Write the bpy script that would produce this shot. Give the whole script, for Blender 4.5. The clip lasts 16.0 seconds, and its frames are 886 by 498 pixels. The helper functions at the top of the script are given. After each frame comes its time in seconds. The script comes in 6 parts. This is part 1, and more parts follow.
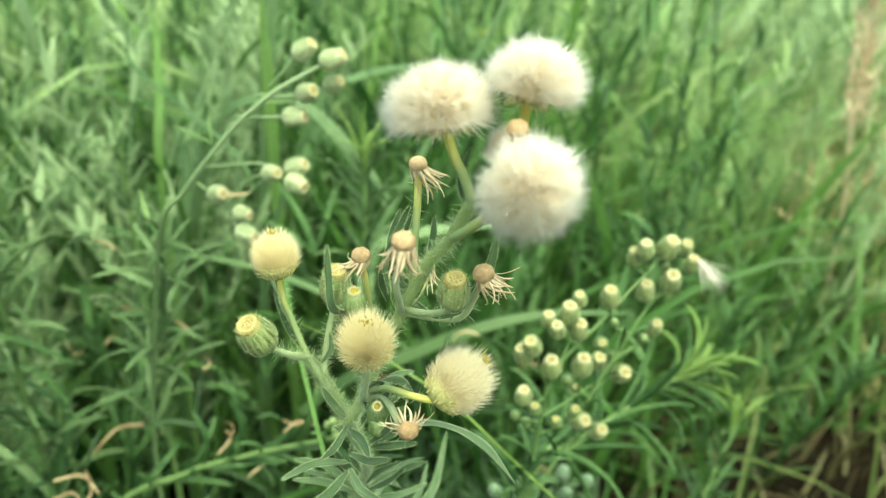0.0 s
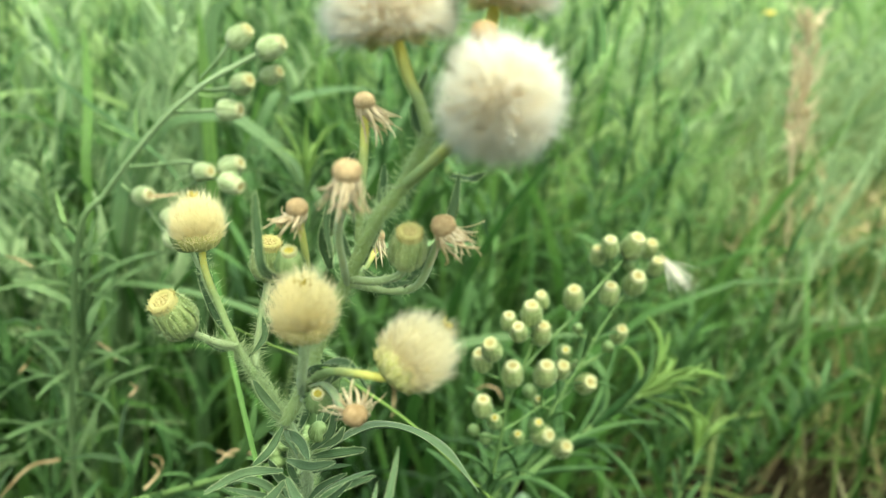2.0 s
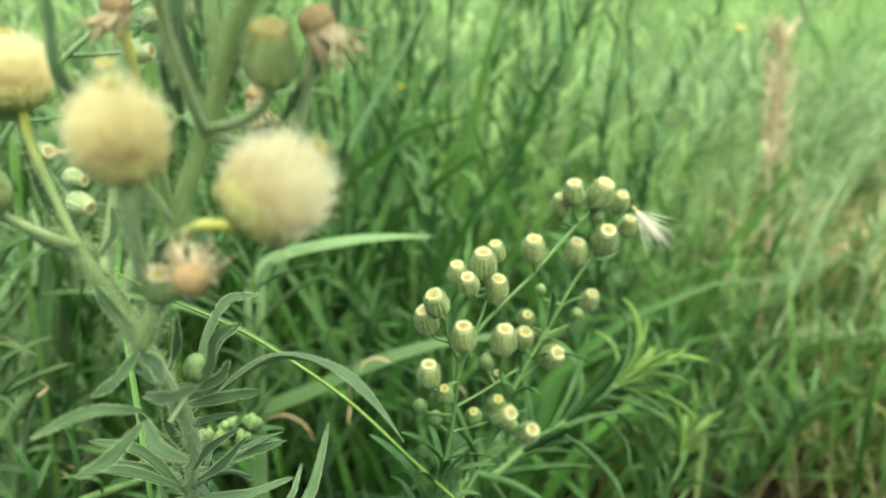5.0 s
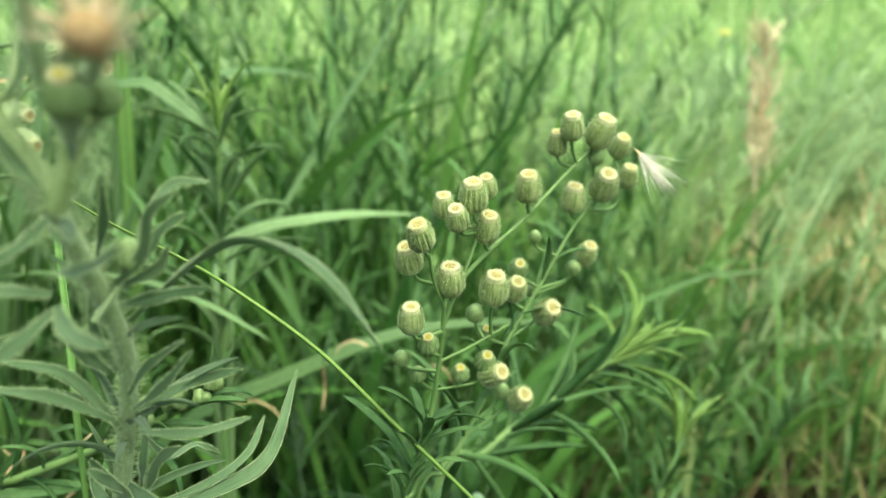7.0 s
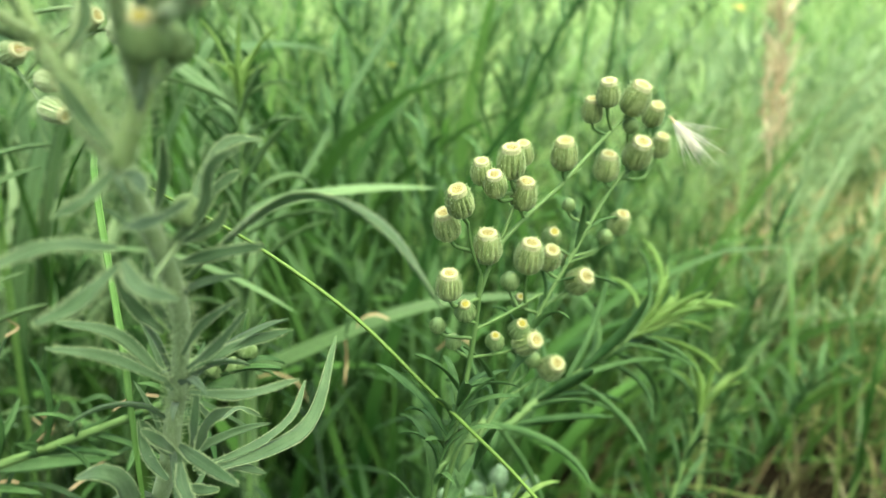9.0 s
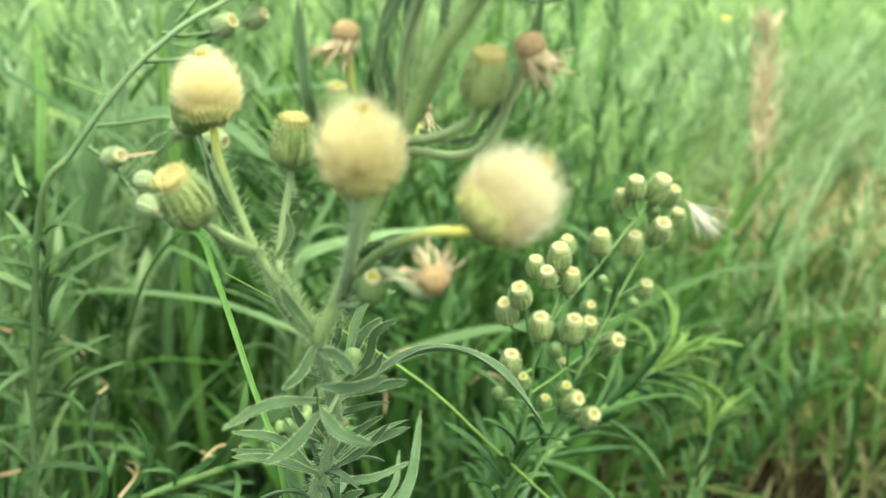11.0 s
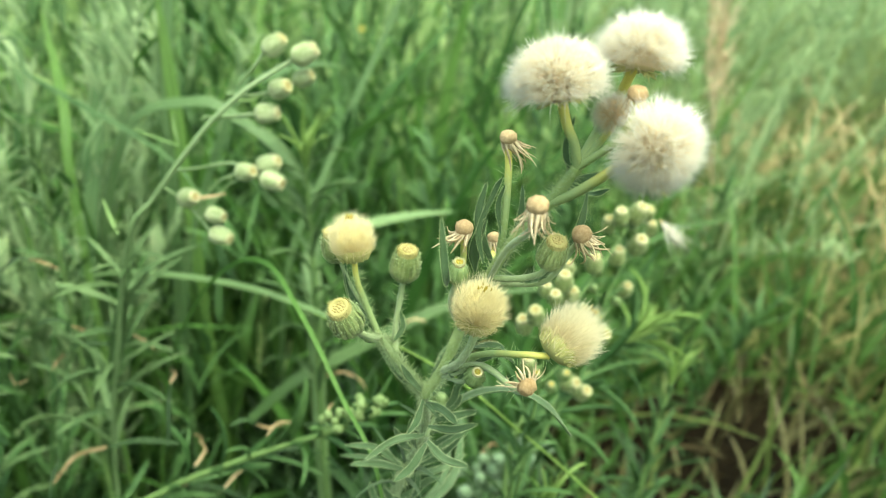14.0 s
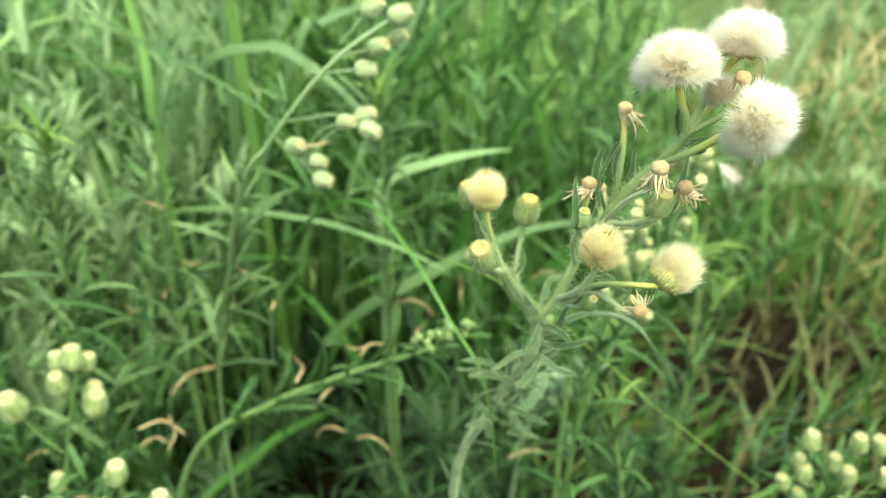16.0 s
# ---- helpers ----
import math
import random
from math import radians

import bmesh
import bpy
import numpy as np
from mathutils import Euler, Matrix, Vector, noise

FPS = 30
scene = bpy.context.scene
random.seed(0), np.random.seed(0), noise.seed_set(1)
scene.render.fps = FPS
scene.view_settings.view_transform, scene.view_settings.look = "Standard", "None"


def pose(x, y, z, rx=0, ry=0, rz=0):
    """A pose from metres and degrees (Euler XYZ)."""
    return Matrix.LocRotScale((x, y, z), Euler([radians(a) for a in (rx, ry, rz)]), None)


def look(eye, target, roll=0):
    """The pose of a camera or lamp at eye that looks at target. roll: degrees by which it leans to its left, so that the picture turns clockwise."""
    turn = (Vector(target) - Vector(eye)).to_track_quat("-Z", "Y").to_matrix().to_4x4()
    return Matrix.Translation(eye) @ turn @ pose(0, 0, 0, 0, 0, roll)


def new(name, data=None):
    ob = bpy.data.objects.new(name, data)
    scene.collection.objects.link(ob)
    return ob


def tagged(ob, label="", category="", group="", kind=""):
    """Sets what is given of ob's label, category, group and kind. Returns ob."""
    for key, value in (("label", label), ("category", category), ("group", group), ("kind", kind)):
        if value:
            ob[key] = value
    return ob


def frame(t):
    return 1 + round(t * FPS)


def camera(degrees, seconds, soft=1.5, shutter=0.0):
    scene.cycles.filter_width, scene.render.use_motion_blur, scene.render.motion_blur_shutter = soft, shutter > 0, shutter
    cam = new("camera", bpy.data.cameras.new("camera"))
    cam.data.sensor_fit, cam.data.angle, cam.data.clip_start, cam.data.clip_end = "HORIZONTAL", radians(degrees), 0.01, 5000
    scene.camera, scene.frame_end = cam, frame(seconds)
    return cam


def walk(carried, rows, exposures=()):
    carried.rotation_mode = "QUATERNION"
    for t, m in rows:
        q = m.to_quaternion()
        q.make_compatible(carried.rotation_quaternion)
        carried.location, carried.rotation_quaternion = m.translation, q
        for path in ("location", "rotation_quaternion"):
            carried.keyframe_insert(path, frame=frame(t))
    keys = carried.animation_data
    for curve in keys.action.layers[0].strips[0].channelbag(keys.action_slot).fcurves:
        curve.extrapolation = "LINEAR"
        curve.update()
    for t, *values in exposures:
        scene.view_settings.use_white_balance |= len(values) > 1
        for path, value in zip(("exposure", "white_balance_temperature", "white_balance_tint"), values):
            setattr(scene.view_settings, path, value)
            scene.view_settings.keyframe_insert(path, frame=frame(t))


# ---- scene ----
cam = camera(59.0, 16.0, soft=1.0)
METRES, EYE, TILT, LEAN, TURN = 0.22, 0.40, -24.0, 0.0, 0.0
ROWS = [
    (0.0, 0.0, 0.0, 0.0, 0.0, 0.0, -0.0),
    (0.5, -0.0004, 0.0242, -0.0022, -2.32, 0.71, 0.31),
    (1.0, 0.0022, 0.0516, -0.0209, -3.63, 1.78, 0.43),
    (1.5, -0.0064, 0.0545, -0.0323, -3.67, 2.82, 0.28),
    (2.0, -0.0027, 0.0746, -0.0501, -3.84, 3.36, 0.75),
    (2.5, 0.0056, 0.0917, -0.0644, -3.31, 4.48, 1.02),
    (3.0, 0.0168, 0.1168, -0.0796, -2.91, 5.5, 1.37),
    (3.5, 0.0234, 0.1415, -0.0958, -3.2, 5.95, 1.12),
    (4.0, 0.0316, 0.1584, -0.1086, -3.9, 5.69, 1.39),
    (6.5, 0.0454, 0.2528, -0.1771, -6.29, 8.06, 1.95),
    (7.0, 0.0441, 0.2743, -0.1933, -6.59, 7.92, 1.8),
    (7.5, 0.0446, 0.2891, -0.2064, -6.44, 7.51, 1.78),
    (8.0, 0.0429, 0.3047, -0.2218, -6.55, 6.77, 1.57),
    (8.5, 0.0393, 0.3067, -0.222, -6.43, 6.38, 1.77),
    (9.0, 0.02, 0.2816, -0.2024, -6.18, 6.47, 1.72),
    (11.5, -0.0675, 0.1411, -0.1084, -7.14, 5.12, 3.67),
    (12.0, -0.08, 0.1141, -0.0848, -7.48, 4.08, 3.77),
    (12.5, -0.0993, 0.0802, -0.064, -7.9, 3.59, 3.74),
    (13.0, -0.11, 0.0456, -0.0461, -8.56, 2.94, 4.2),
    (13.5, -0.1236, 0.0244, -0.0342, -8.85, 1.06, 4.36),
    (14.0, -0.1518, -0.0144, -0.0114, -9.89, -0.59, 5.03),
    (14.5, -0.1503, -0.0253, 0.0077, -10.19, -2.45, 5.24),
    (15.0, -0.1742, -0.047, 0.0167, -10.27, -4.16, 5.51),
    (15.5, -0.211, -0.0916, 0.0177, -9.37, -5.01, 5.46),
    (16.0, -0.2588, -0.1193, 0.0179, -8.68, -5.78, 5.56),
]
walk(cam, [(t, pose(0, 0, EYE, TILT, LEAN, TURN) @ pose(METRES * x, METRES * y, METRES * z, 90 + pitch, roll, yaw)) for t, x, y, z, yaw, pitch, roll in ROWS],
     [(0.0, 1.58, 6600, -16.5), (4.0, 1.45, 6600, -16.5), (7.0, 1.58, 6600, -16.5), (9.0, 1.68, 6600, -16.5), (12.0, 1.64, 6600, -16.5), (14.5, 1.54, 6600, -17), (16.0, 1.79, 6650, -16.5)])

# ---- end of walk; a shallow depth of field
cam.data.dof.use_dof = True
cam.data.dof.focus_distance = 0.117
cam.data.dof.aperture_fstop = 22.0

# ---- sky, sun ----
world = bpy.data.worlds.new("sky")
scene.world = world
world.use_nodes = True
wn = world.node_tree
sky = wn.nodes.new("ShaderNodeTexSky")
sky.sky_type = "NISHITA"
sky.sun_disc = False
sky.sun_elevation = radians(68)
sky.sun_rotation = radians(150)
sky.air_density, sky.dust_density, sky.ozone_density = 0.7, 6.0, 0.6
wn.links.new(sky.outputs["Color"], wn.nodes["Background"].inputs["Color"])
wn.nodes["Background"].inputs["Strength"].default_value = 0.15
sun = new("sun", bpy.data.lights.new("sun", "SUN"))
sun.data.energy, sun.data.angle, sun.data.color = 1.5, radians(110), (1.0, 0.95, 0.82)
sun.matrix_world = look((0.34, -0.60, 1.7), (0, 0.0, 0.0))


# ---- materials ----
def leafy(name, dark, light, rough=0.55, glow=0.35, scale=60.0, spots=None, bump=0.15, sheen=0.0, veins=0.0):
    """A thin plant surface: two tones by piece and by noise, some light passing through it."""
    m = bpy.data.materials.new(name)
    m.use_nodes = True
    t = m.node_tree
    n, l = t.nodes, t.links
    n.clear()
    outp = n.new("ShaderNodeOutputMaterial")
    pr = n.new("ShaderNodeBsdfPrincipled")
    tr = n.new("ShaderNodeBsdfTranslucent")
    mix = n.new("ShaderNodeMixShader")
    geo = n.new("ShaderNodeNewGeometry")
    info = n.new("ShaderNodeObjectInfo")
    tc = n.new("ShaderNodeTexCoord")
    no = n.new("ShaderNodeTexNoise")
    no.inputs["Scale"].default_value = scale
    no.inputs["Detail"].default_value = 4
    fine = n.new("ShaderNodeTexNoise")
    fine.inputs["Scale"].default_value = scale * 22
    l.new(tc.outputs["Object"], no.inputs["Vector"])
    l.new(tc.outputs["Object"], fine.inputs["Vector"])
    add = n.new("ShaderNodeMath")
    add.operation = "ADD"
    l.new(geo.outputs["Random Per Island"], add.inputs[0])
    l.new(info.outputs["Random"], add.inputs[1])
    fr = n.new("ShaderNodeMath")
    fr.operation = "FRACT"
    l.new(add.outputs[0], fr.inputs[0])
    ma = n.new("ShaderNodeMath")
    ma.operation = "MULTIPLY_ADD"
    ma.inputs[1].default_value = 0.55
    l.new(fr.outputs[0], ma.inputs[0])
    sub = n.new("ShaderNodeMath")
    sub.operation = "MULTIPLY_ADD"
    sub.inputs[1].default_value, sub.inputs[2].default_value = 1.1, -0.33
    l.new(no.outputs["Fac"], sub.inputs[0])
    l.new(sub.outputs[0], ma.inputs[2])
    ramp = n.new("ShaderNodeValToRGB")
    e = ramp.color_ramp.elements
    e[0].position, e[0].color = 0.08, (*dark, 1)
    e[1].position, e[1].color = 0.85, (*light, 1)
    if spots:
        s = ramp.color_ramp.elements.new(0.97)
        s.color = (*spots, 1)
    l.new(ma.outputs[0], ramp.inputs["Fac"])
    grain = n.new("ShaderNodeMixRGB")
    grain.blend_type = "OVERLAY"
    grain.inputs["Fac"].default_value = 0.22
    l.new(ramp.outputs["Color"], grain.inputs["Color1"])
    l.new(fine.outputs["Fac"], grain.inputs["Color2"])
    col = grain.outputs["Color"]
    l.new(col, pr.inputs["Base Color"])
    l.new(col, tr.inputs["Color"])
    pr.inputs["Roughness"].default_value = rough
    pr.inputs["Specular IOR Level"].default_value = 0.3 if rough < 0.8 else 0.05
    if sheen:
        pr.inputs["Sheen Weight"].default_value = sheen
        pr.inputs["Sheen Roughness"].default_value = 0.5
    bp = n.new("ShaderNodeBump")
    bp.inputs["Strength"].default_value = bump
    bp.inputs["Distance"].default_value = 0.0004
    l.new(fine.outputs["Fac"], bp.inputs["Height"])
    l.new(bp.outputs["Normal"], pr.inputs["Normal"])
    mix.inputs["Fac"].default_value = glow
    l.new(pr.outputs["BSDF"], mix.inputs[1])
    l.new(tr.outputs["BSDF"], mix.inputs[2])
    l.new(mix.outputs["Shader"], outp.inputs["Surface"])
    return m


STEM = leafy("hairy_green_stem", (0.258, 0.353, 0.153), (0.493, 0.587, 0.316), 0.6, 0.3, 300, sheen=0.3)
PALE_STEM = leafy("pale_green_stem", (0.297, 0.408, 0.148), (0.519, 0.618, 0.285), 0.6, 0.3, 300)
HAIR = leafy("pale_plant_hair", (0.414, 0.529, 0.253), (0.621, 0.713, 0.437), 0.5, 0.5, 100)
BUSHSTEM = leafy("pale_sage_stem", (0.13, 0.22, 0.10), (0.26, 0.37, 0.20), 0.6, 0.2, 200)
STEM_FAR = leafy("green_stem", (0.075, 0.145, 0.038), (0.165, 0.255, 0.085), 0.6, 0.15, 200)
FRESH = leafy("fresh_tip_leaf", (0.13, 0.24, 0.045), (0.26, 0.38, 0.11), 0.5, 0.4, 7)
# leaf green with the shade low among the plants put into its colour
SHADE_LEAF = leafy("shade_darkened_leaf", (0.008, 0.0272, 0.0056), (0.0384, 0.084, 0.0224), 0.55, 0.26, 7)
PALEBLADE = leafy("pale_arching_blade", (0.14, 0.235, 0.085), (0.23, 0.345, 0.15), 0.5, 0.4, 30)
DIMBLADE = leafy("green_broad_blade", (0.0405, 0.09, 0.0234), (0.081, 0.144, 0.045), 0.5, 0.25, 30)
BLADE = leafy("pale_broad_blade", (0.085, 0.166, 0.0578), (0.153, 0.246, 0.102), 0.5, 0.4, 30)
# yellow-green lightened to paint in sunlight on one side of the meadow
SUNNY = leafy("sun_lightened_grass", (0.107, 0.176, 0.0533), (0.287, 0.348, 0.139), 0.5, 0.48, 10)
WITHERED = leafy("withered_leaf", (0.221, 0.153, 0.068), (0.476, 0.374, 0.221), 0.7, 0.25, 150)
CHAFF = leafy("pale_chaff", (0.42, 0.34, 0.20), (0.66, 0.56, 0.38), 0.75, 0.3, 60)
PETAL = leafy("yellow_petal", (0.62, 0.50, 0.08), (0.78, 0.66, 0.16), 0.6, 0.35, 200)
GREENSTALK = leafy("fresh_green_stalk", (0.15, 0.26, 0.05), (0.24, 0.36, 0.09), 0.5, 0.3, 60)
LEAF = leafy("sage_leaf", (0.0924, 0.168, 0.0672), (0.179, 0.271, 0.128), 0.6, 0.5, 220, bump=0.4, sheen=0.25)
LEAF_UNIT = leafy("soft_sage_leaf", (0.0834, 0.156, 0.0626), (0.162, 0.25, 0.117), 0.6, 0.5, 6, bump=0.4, sheen=0.25)
OLIVE = leafy("straw_olive_bract", (0.44, 0.45, 0.16), (0.66, 0.63, 0.30), 0.6, 0.4, 3.5)
MIDLEAF = leafy("mid_green_weed_leaf", (0.028, 0.078, 0.018), (0.10, 0.185, 0.058), 0.6, 0.26, 7)
SOFT = leafy("soft_pale_weed_leaf", (0.0598, 0.12, 0.0386), (0.152, 0.235, 0.092), 0.6, 0.32, 7)
BRACT = leafy("green_bract", (0.151, 0.218, 0.0588), (0.403, 0.462, 0.193), 0.6, 0.2, 3.5, sheen=0.15)
PALEBRACT = leafy("pale_sage_bract", (0.27, 0.35, 0.15), (0.58, 0.64, 0.38), 0.6, 0.25, 3.5, sheen=0.2)
SAGEBUD = leafy("pale_sage_bud", (0.135, 0.22, 0.115), (0.27, 0.38, 0.22), 0.6, 0.25, 4, sheen=0.2)
YOUNG = leafy("young_bud_green", (0.168, 0.252, 0.0839), (0.298, 0.39, 0.168), 0.6, 0.25, 4)
CREAM = leafy("cream_floret", (0.46, 0.46, 0.22), (0.66, 0.65, 0.40), 0.7, 0.35, 3.5)
RIM = leafy("straw_floret_rim", (0.38, 0.34, 0.11), (0.58, 0.52, 0.24), 0.7, 0.35, 3.5)
YELLOW = leafy("yellow_floret", (0.42, 0.33, 0.04), (0.58, 0.47, 0.08), 0.6, 0.3, 6)
FLUFF = leafy("dense_straw_bristle", (0.92, 0.77, 0.54), (0.96, 0.87, 0.69), 0.9, 0.75, 12)
HAIRWHITE = leafy("loose_white_bristle", (0.80, 0.76, 0.66), (0.93, 0.90, 0.82), 0.8, 0.5, 100, bump=0.0)
ACHENE = leafy("tan_seed", (0.62, 0.47, 0.27), (0.80, 0.66, 0.43), 0.6, 0.2, 5)
TAN = leafy("tan_receptacle", (0.37, 0.25, 0.125), (0.60, 0.45, 0.265), 0.85, 0.1, 7.0, bump=0.5)
DRY = leafy("withered_bract", (0.50, 0.37, 0.20), (0.82, 0.70, 0.49), 0.65, 0.3, 4)
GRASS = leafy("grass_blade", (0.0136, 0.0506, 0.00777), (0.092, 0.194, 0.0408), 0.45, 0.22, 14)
# grass green lightened so that its colour carries the haze of distance
HAZE_PALE = leafy("haze_paled_blade", (0.191, 0.329, 0.106), (0.435, 0.562, 0.233), 0.45, 0.48, 12)
FINE = leafy("yellow_green_grass", (0.08, 0.13, 0.03), (0.21, 0.26, 0.08), 0.5, 0.45, 12, spots=(0.42, 0.36, 0.16))
FEATHER = leafy("narrow_sage_leaf", (0.016, 0.052, 0.011), (0.098, 0.19, 0.056), 0.6, 0.2, 40)
# pale sage, made paler still to carry haze in the colour
HAZE_SAGE = leafy("haze_paled_sage", (0.19, 0.30, 0.13), (0.36, 0.46, 0.24), 0.6, 0.45, 14)
LUSH = leafy("lush_grass", (0.0166, 0.0567, 0.00834), (0.0963, 0.184, 0.04), 0.45, 0.24, 14)
FRESHGRASS = leafy("fresh_grass", (0.08, 0.19, 0.035), (0.21, 0.35, 0.09), 0.45, 0.45, 14)
HAY = leafy("yellow_olive_grass", (0.15, 0.17, 0.055), (0.42, 0.39, 0.17), 0.6, 0.4, 20)
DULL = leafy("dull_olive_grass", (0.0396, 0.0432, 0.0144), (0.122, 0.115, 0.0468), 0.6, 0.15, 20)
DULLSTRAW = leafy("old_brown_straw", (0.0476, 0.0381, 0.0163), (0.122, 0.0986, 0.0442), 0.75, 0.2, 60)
STRAW = leafy("dry_straw", (0.36, 0.28, 0.14), (0.64, 0.53, 0.31), 0.7, 0.25, 60)


def bristle(name, base, mid, tip, r0, r1, r2, centre=0.0, rough=0.85, glow=0.45):
    """Silky bristles, straw-coloured at the foot and paler towards the tip; no two alike."""
    m = leafy(name, base, tip, rough, glow, 100, bump=0.0)
    n, l = m.node_tree.nodes, m.node_tree.links
    tc = n["Texture Coordinate"]
    geo = n["Geometry"]
    ramp = n["Color Ramp"]
    off = n.new("ShaderNodeVectorMath")
    off.operation = "SUBTRACT"
    off.inputs[1].default_value = (0, 0, centre)
    far = n.new("ShaderNodeVectorMath")
    far.operation = "LENGTH"
    l.new(tc.outputs["Object"], off.inputs[0])
    l.new(off.outputs["Vector"], far.inputs[0])
    vary = n.new("ShaderNodeMath")
    vary.operation = "MULTIPLY_ADD"
    vary.inputs[1].default_value, vary.inputs[2].default_value = 0.10, -0.05
    l.new(geo.outputs["Random Per Island"], vary.inputs[0])
    add = n.new("ShaderNodeMath")
    add.operation = "ADD"
    l.new(far.outputs["Value"], add.inputs[0])
    l.new(vary.outputs[0], add.inputs[1])
    e = ramp.color_ramp.elements
    e[0].position, e[0].color = r0, (*base, 1)
    e[1].position, e[1].color = r2, (*tip, 1)
    k = e.new(r1)
    k.color = (*mid, 1)
    l.new(add.outputs[0], ramp.inputs["Fac"])
    return m


def stalk_material(name, foot, top):
    """A stalk that is green at its foot and turns yellow towards the head."""
    m = leafy(name, foot, top, 0.55, 0.2, 300, bump=0.2)
    n, l = m.node_tree.nodes, m.node_tree.links
    at = n.new("ShaderNodeAttribute")
    at.attribute_name = "along"
    vary = n.new("ShaderNodeMath")
    vary.operation = "MULTIPLY_ADD"
    vary.inputs[1].default_value = 0.35
    l.new(n["Noise Texture"].outputs["Fac"], vary.inputs[0])
    l.new(at.outputs["Fac"], vary.inputs[2])
    ramp = n["Color Ramp"]
    e = ramp.color_ramp.elements
    e[0].position, e[1].position = 0.50, 0.95
    half = n.new("ShaderNodeMath")
    half.operation = "MULTIPLY"
    half.inputs[1].default_value = 0.85
    l.new(vary.outputs[0], half.inputs[0])
    l.new(half.outputs[0], ramp.inputs["Fac"])
    return m


TALLSTEM = stalk_material("pale_bud_stalk", (0.16, 0.24, 0.10), (0.30, 0.39, 0.21))
STALK = stalk_material("yellow_green_stalk", (0.36, 0.46, 0.20), (0.80, 0.73, 0.18))
PAPPUS = bristle("white_bristle", (0.90, 0.76, 0.54), (0.96, 0.91, 0.79), (0.98, 0.97, 0.92), 0.20, 0.31, 0.43, glow=0.85)
PALE_PAPPUS = bristle("pale_straw_bristle", (0.74, 0.64, 0.36), (0.87, 0.80, 0.57), (0.92, 0.88, 0.72), 0.10, 0.28, 0.48, 0.22, glow=0.8)
STRAW_PAPPUS = bristle("straw_bristle", (0.78, 0.69, 0.36), (0.88, 0.81, 0.53), (0.92, 0.87, 0.65), 0.10, 0.28, 0.48, 0.22, glow=0.8)
DISC_TAN = leafy("tan_floret", (0.38, 0.31, 0.11), (0.54, 0.46, 0.20), 0.6, 0.3, 6)


def soil_material():
    m = bpy.data.materials.new("shade_dark_soil")
    m.use_nodes = True
    n, l = m.node_tree.nodes, m.node_tree.links
    pr = n["Principled BSDF"]
    tc = n.new("ShaderNodeTexCoord")
    a = n.new("ShaderNodeTexNoise")
    a.inputs["Scale"].default_value, a.inputs["Detail"].default_value = 9, 8
    b = n.new("ShaderNodeTexNoise")
    b.inputs["Scale"].default_value, b.inputs["Detail"].default_value = 160, 6
    l.new(tc.outputs["Object"], a.inputs["Vector"])
    l.new(tc.outputs["Object"], b.inputs["Vector"])
    r = n.new("ShaderNodeValToRGB")
    # soil brown far below its own tone: the grass's shade is in the colour
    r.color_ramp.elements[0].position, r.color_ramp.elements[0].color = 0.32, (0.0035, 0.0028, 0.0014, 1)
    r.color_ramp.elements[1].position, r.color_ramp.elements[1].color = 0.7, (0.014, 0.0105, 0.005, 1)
    mx = n.new("ShaderNodeMath")
    mx.operation = "MULTIPLY_ADD"
    mx.inputs[1].default_value = 0.5
    l.new(a.outputs["Fac"], mx.inputs[0])
    hb = n.new("ShaderNodeMath")
    hb.operation = "MULTIPLY"
    hb.inputs[1].default_value = 0.5
    l.new(b.outputs["Fac"], hb.inputs[0])
    l.new(hb.outputs[0], mx.inputs[2])
    l.new(mx.outputs[0], r.inputs["Fac"])
    l.new(r.outputs["Color"], pr.inputs["Base Color"])
    pr.inputs["Roughness"].default_value = 0.95
    pr.inputs["Specular IOR Level"].default_value = 0.05
    bp = n.new("ShaderNodeBump")
    bp.inputs["Distance"].default_value = 0.006
    l.new(b.outputs["Fac"], bp.inputs["Height"])
    l.new(bp.outputs["Normal"], pr.inputs["Normal"])
    return m


SOIL = soil_material()


# ---- building helpers ----
def mesh_of(name, verts, faces, material, smooth=True):
    me = bpy.data.meshes.new(name)
    v = np.asarray(verts, dtype=np.float32).reshape(-1, 3)
    fc = np.asarray(faces, dtype=np.int32)
    k = fc.shape[1]
    me.vertices.add(len(v))
    me.vertices.foreach_set("co", v.ravel())
    me.loops.add(fc.size)
    me.loops.foreach_set("vertex_index", fc.ravel())
    me.polygons.add(len(fc))
    me.polygons.foreach_set("loop_start", np.arange(0, fc.size, k, dtype=np.int32))
    me.update(calc_edges=True)
    me.validate()
    if smooth:
        me.polygons.foreach_set("use_smooth", np.ones(len(me.polygons), dtype=bool))
    me.materials.append(material)
    return me


def thing(name, at, label, category, group=""):
    ob = new(name)
    ob.location = at
    ob.empty_display_size = 0.01
    return tagged(ob, label, category, group)


def part(name, me, parent, m=None, label=""):
    """A mesh under a thing (m is its pose in the world) or, with no m, under a part, in whose own space it lies."""
    ob = new(name, me)
    ob.parent = parent
    if m is not None:
        ob.matrix_parent_inverse = Matrix.Translation(-Vector(parent.location))
        ob.matrix_basis = m
    if label:
        ob["label"] = label
    return ob


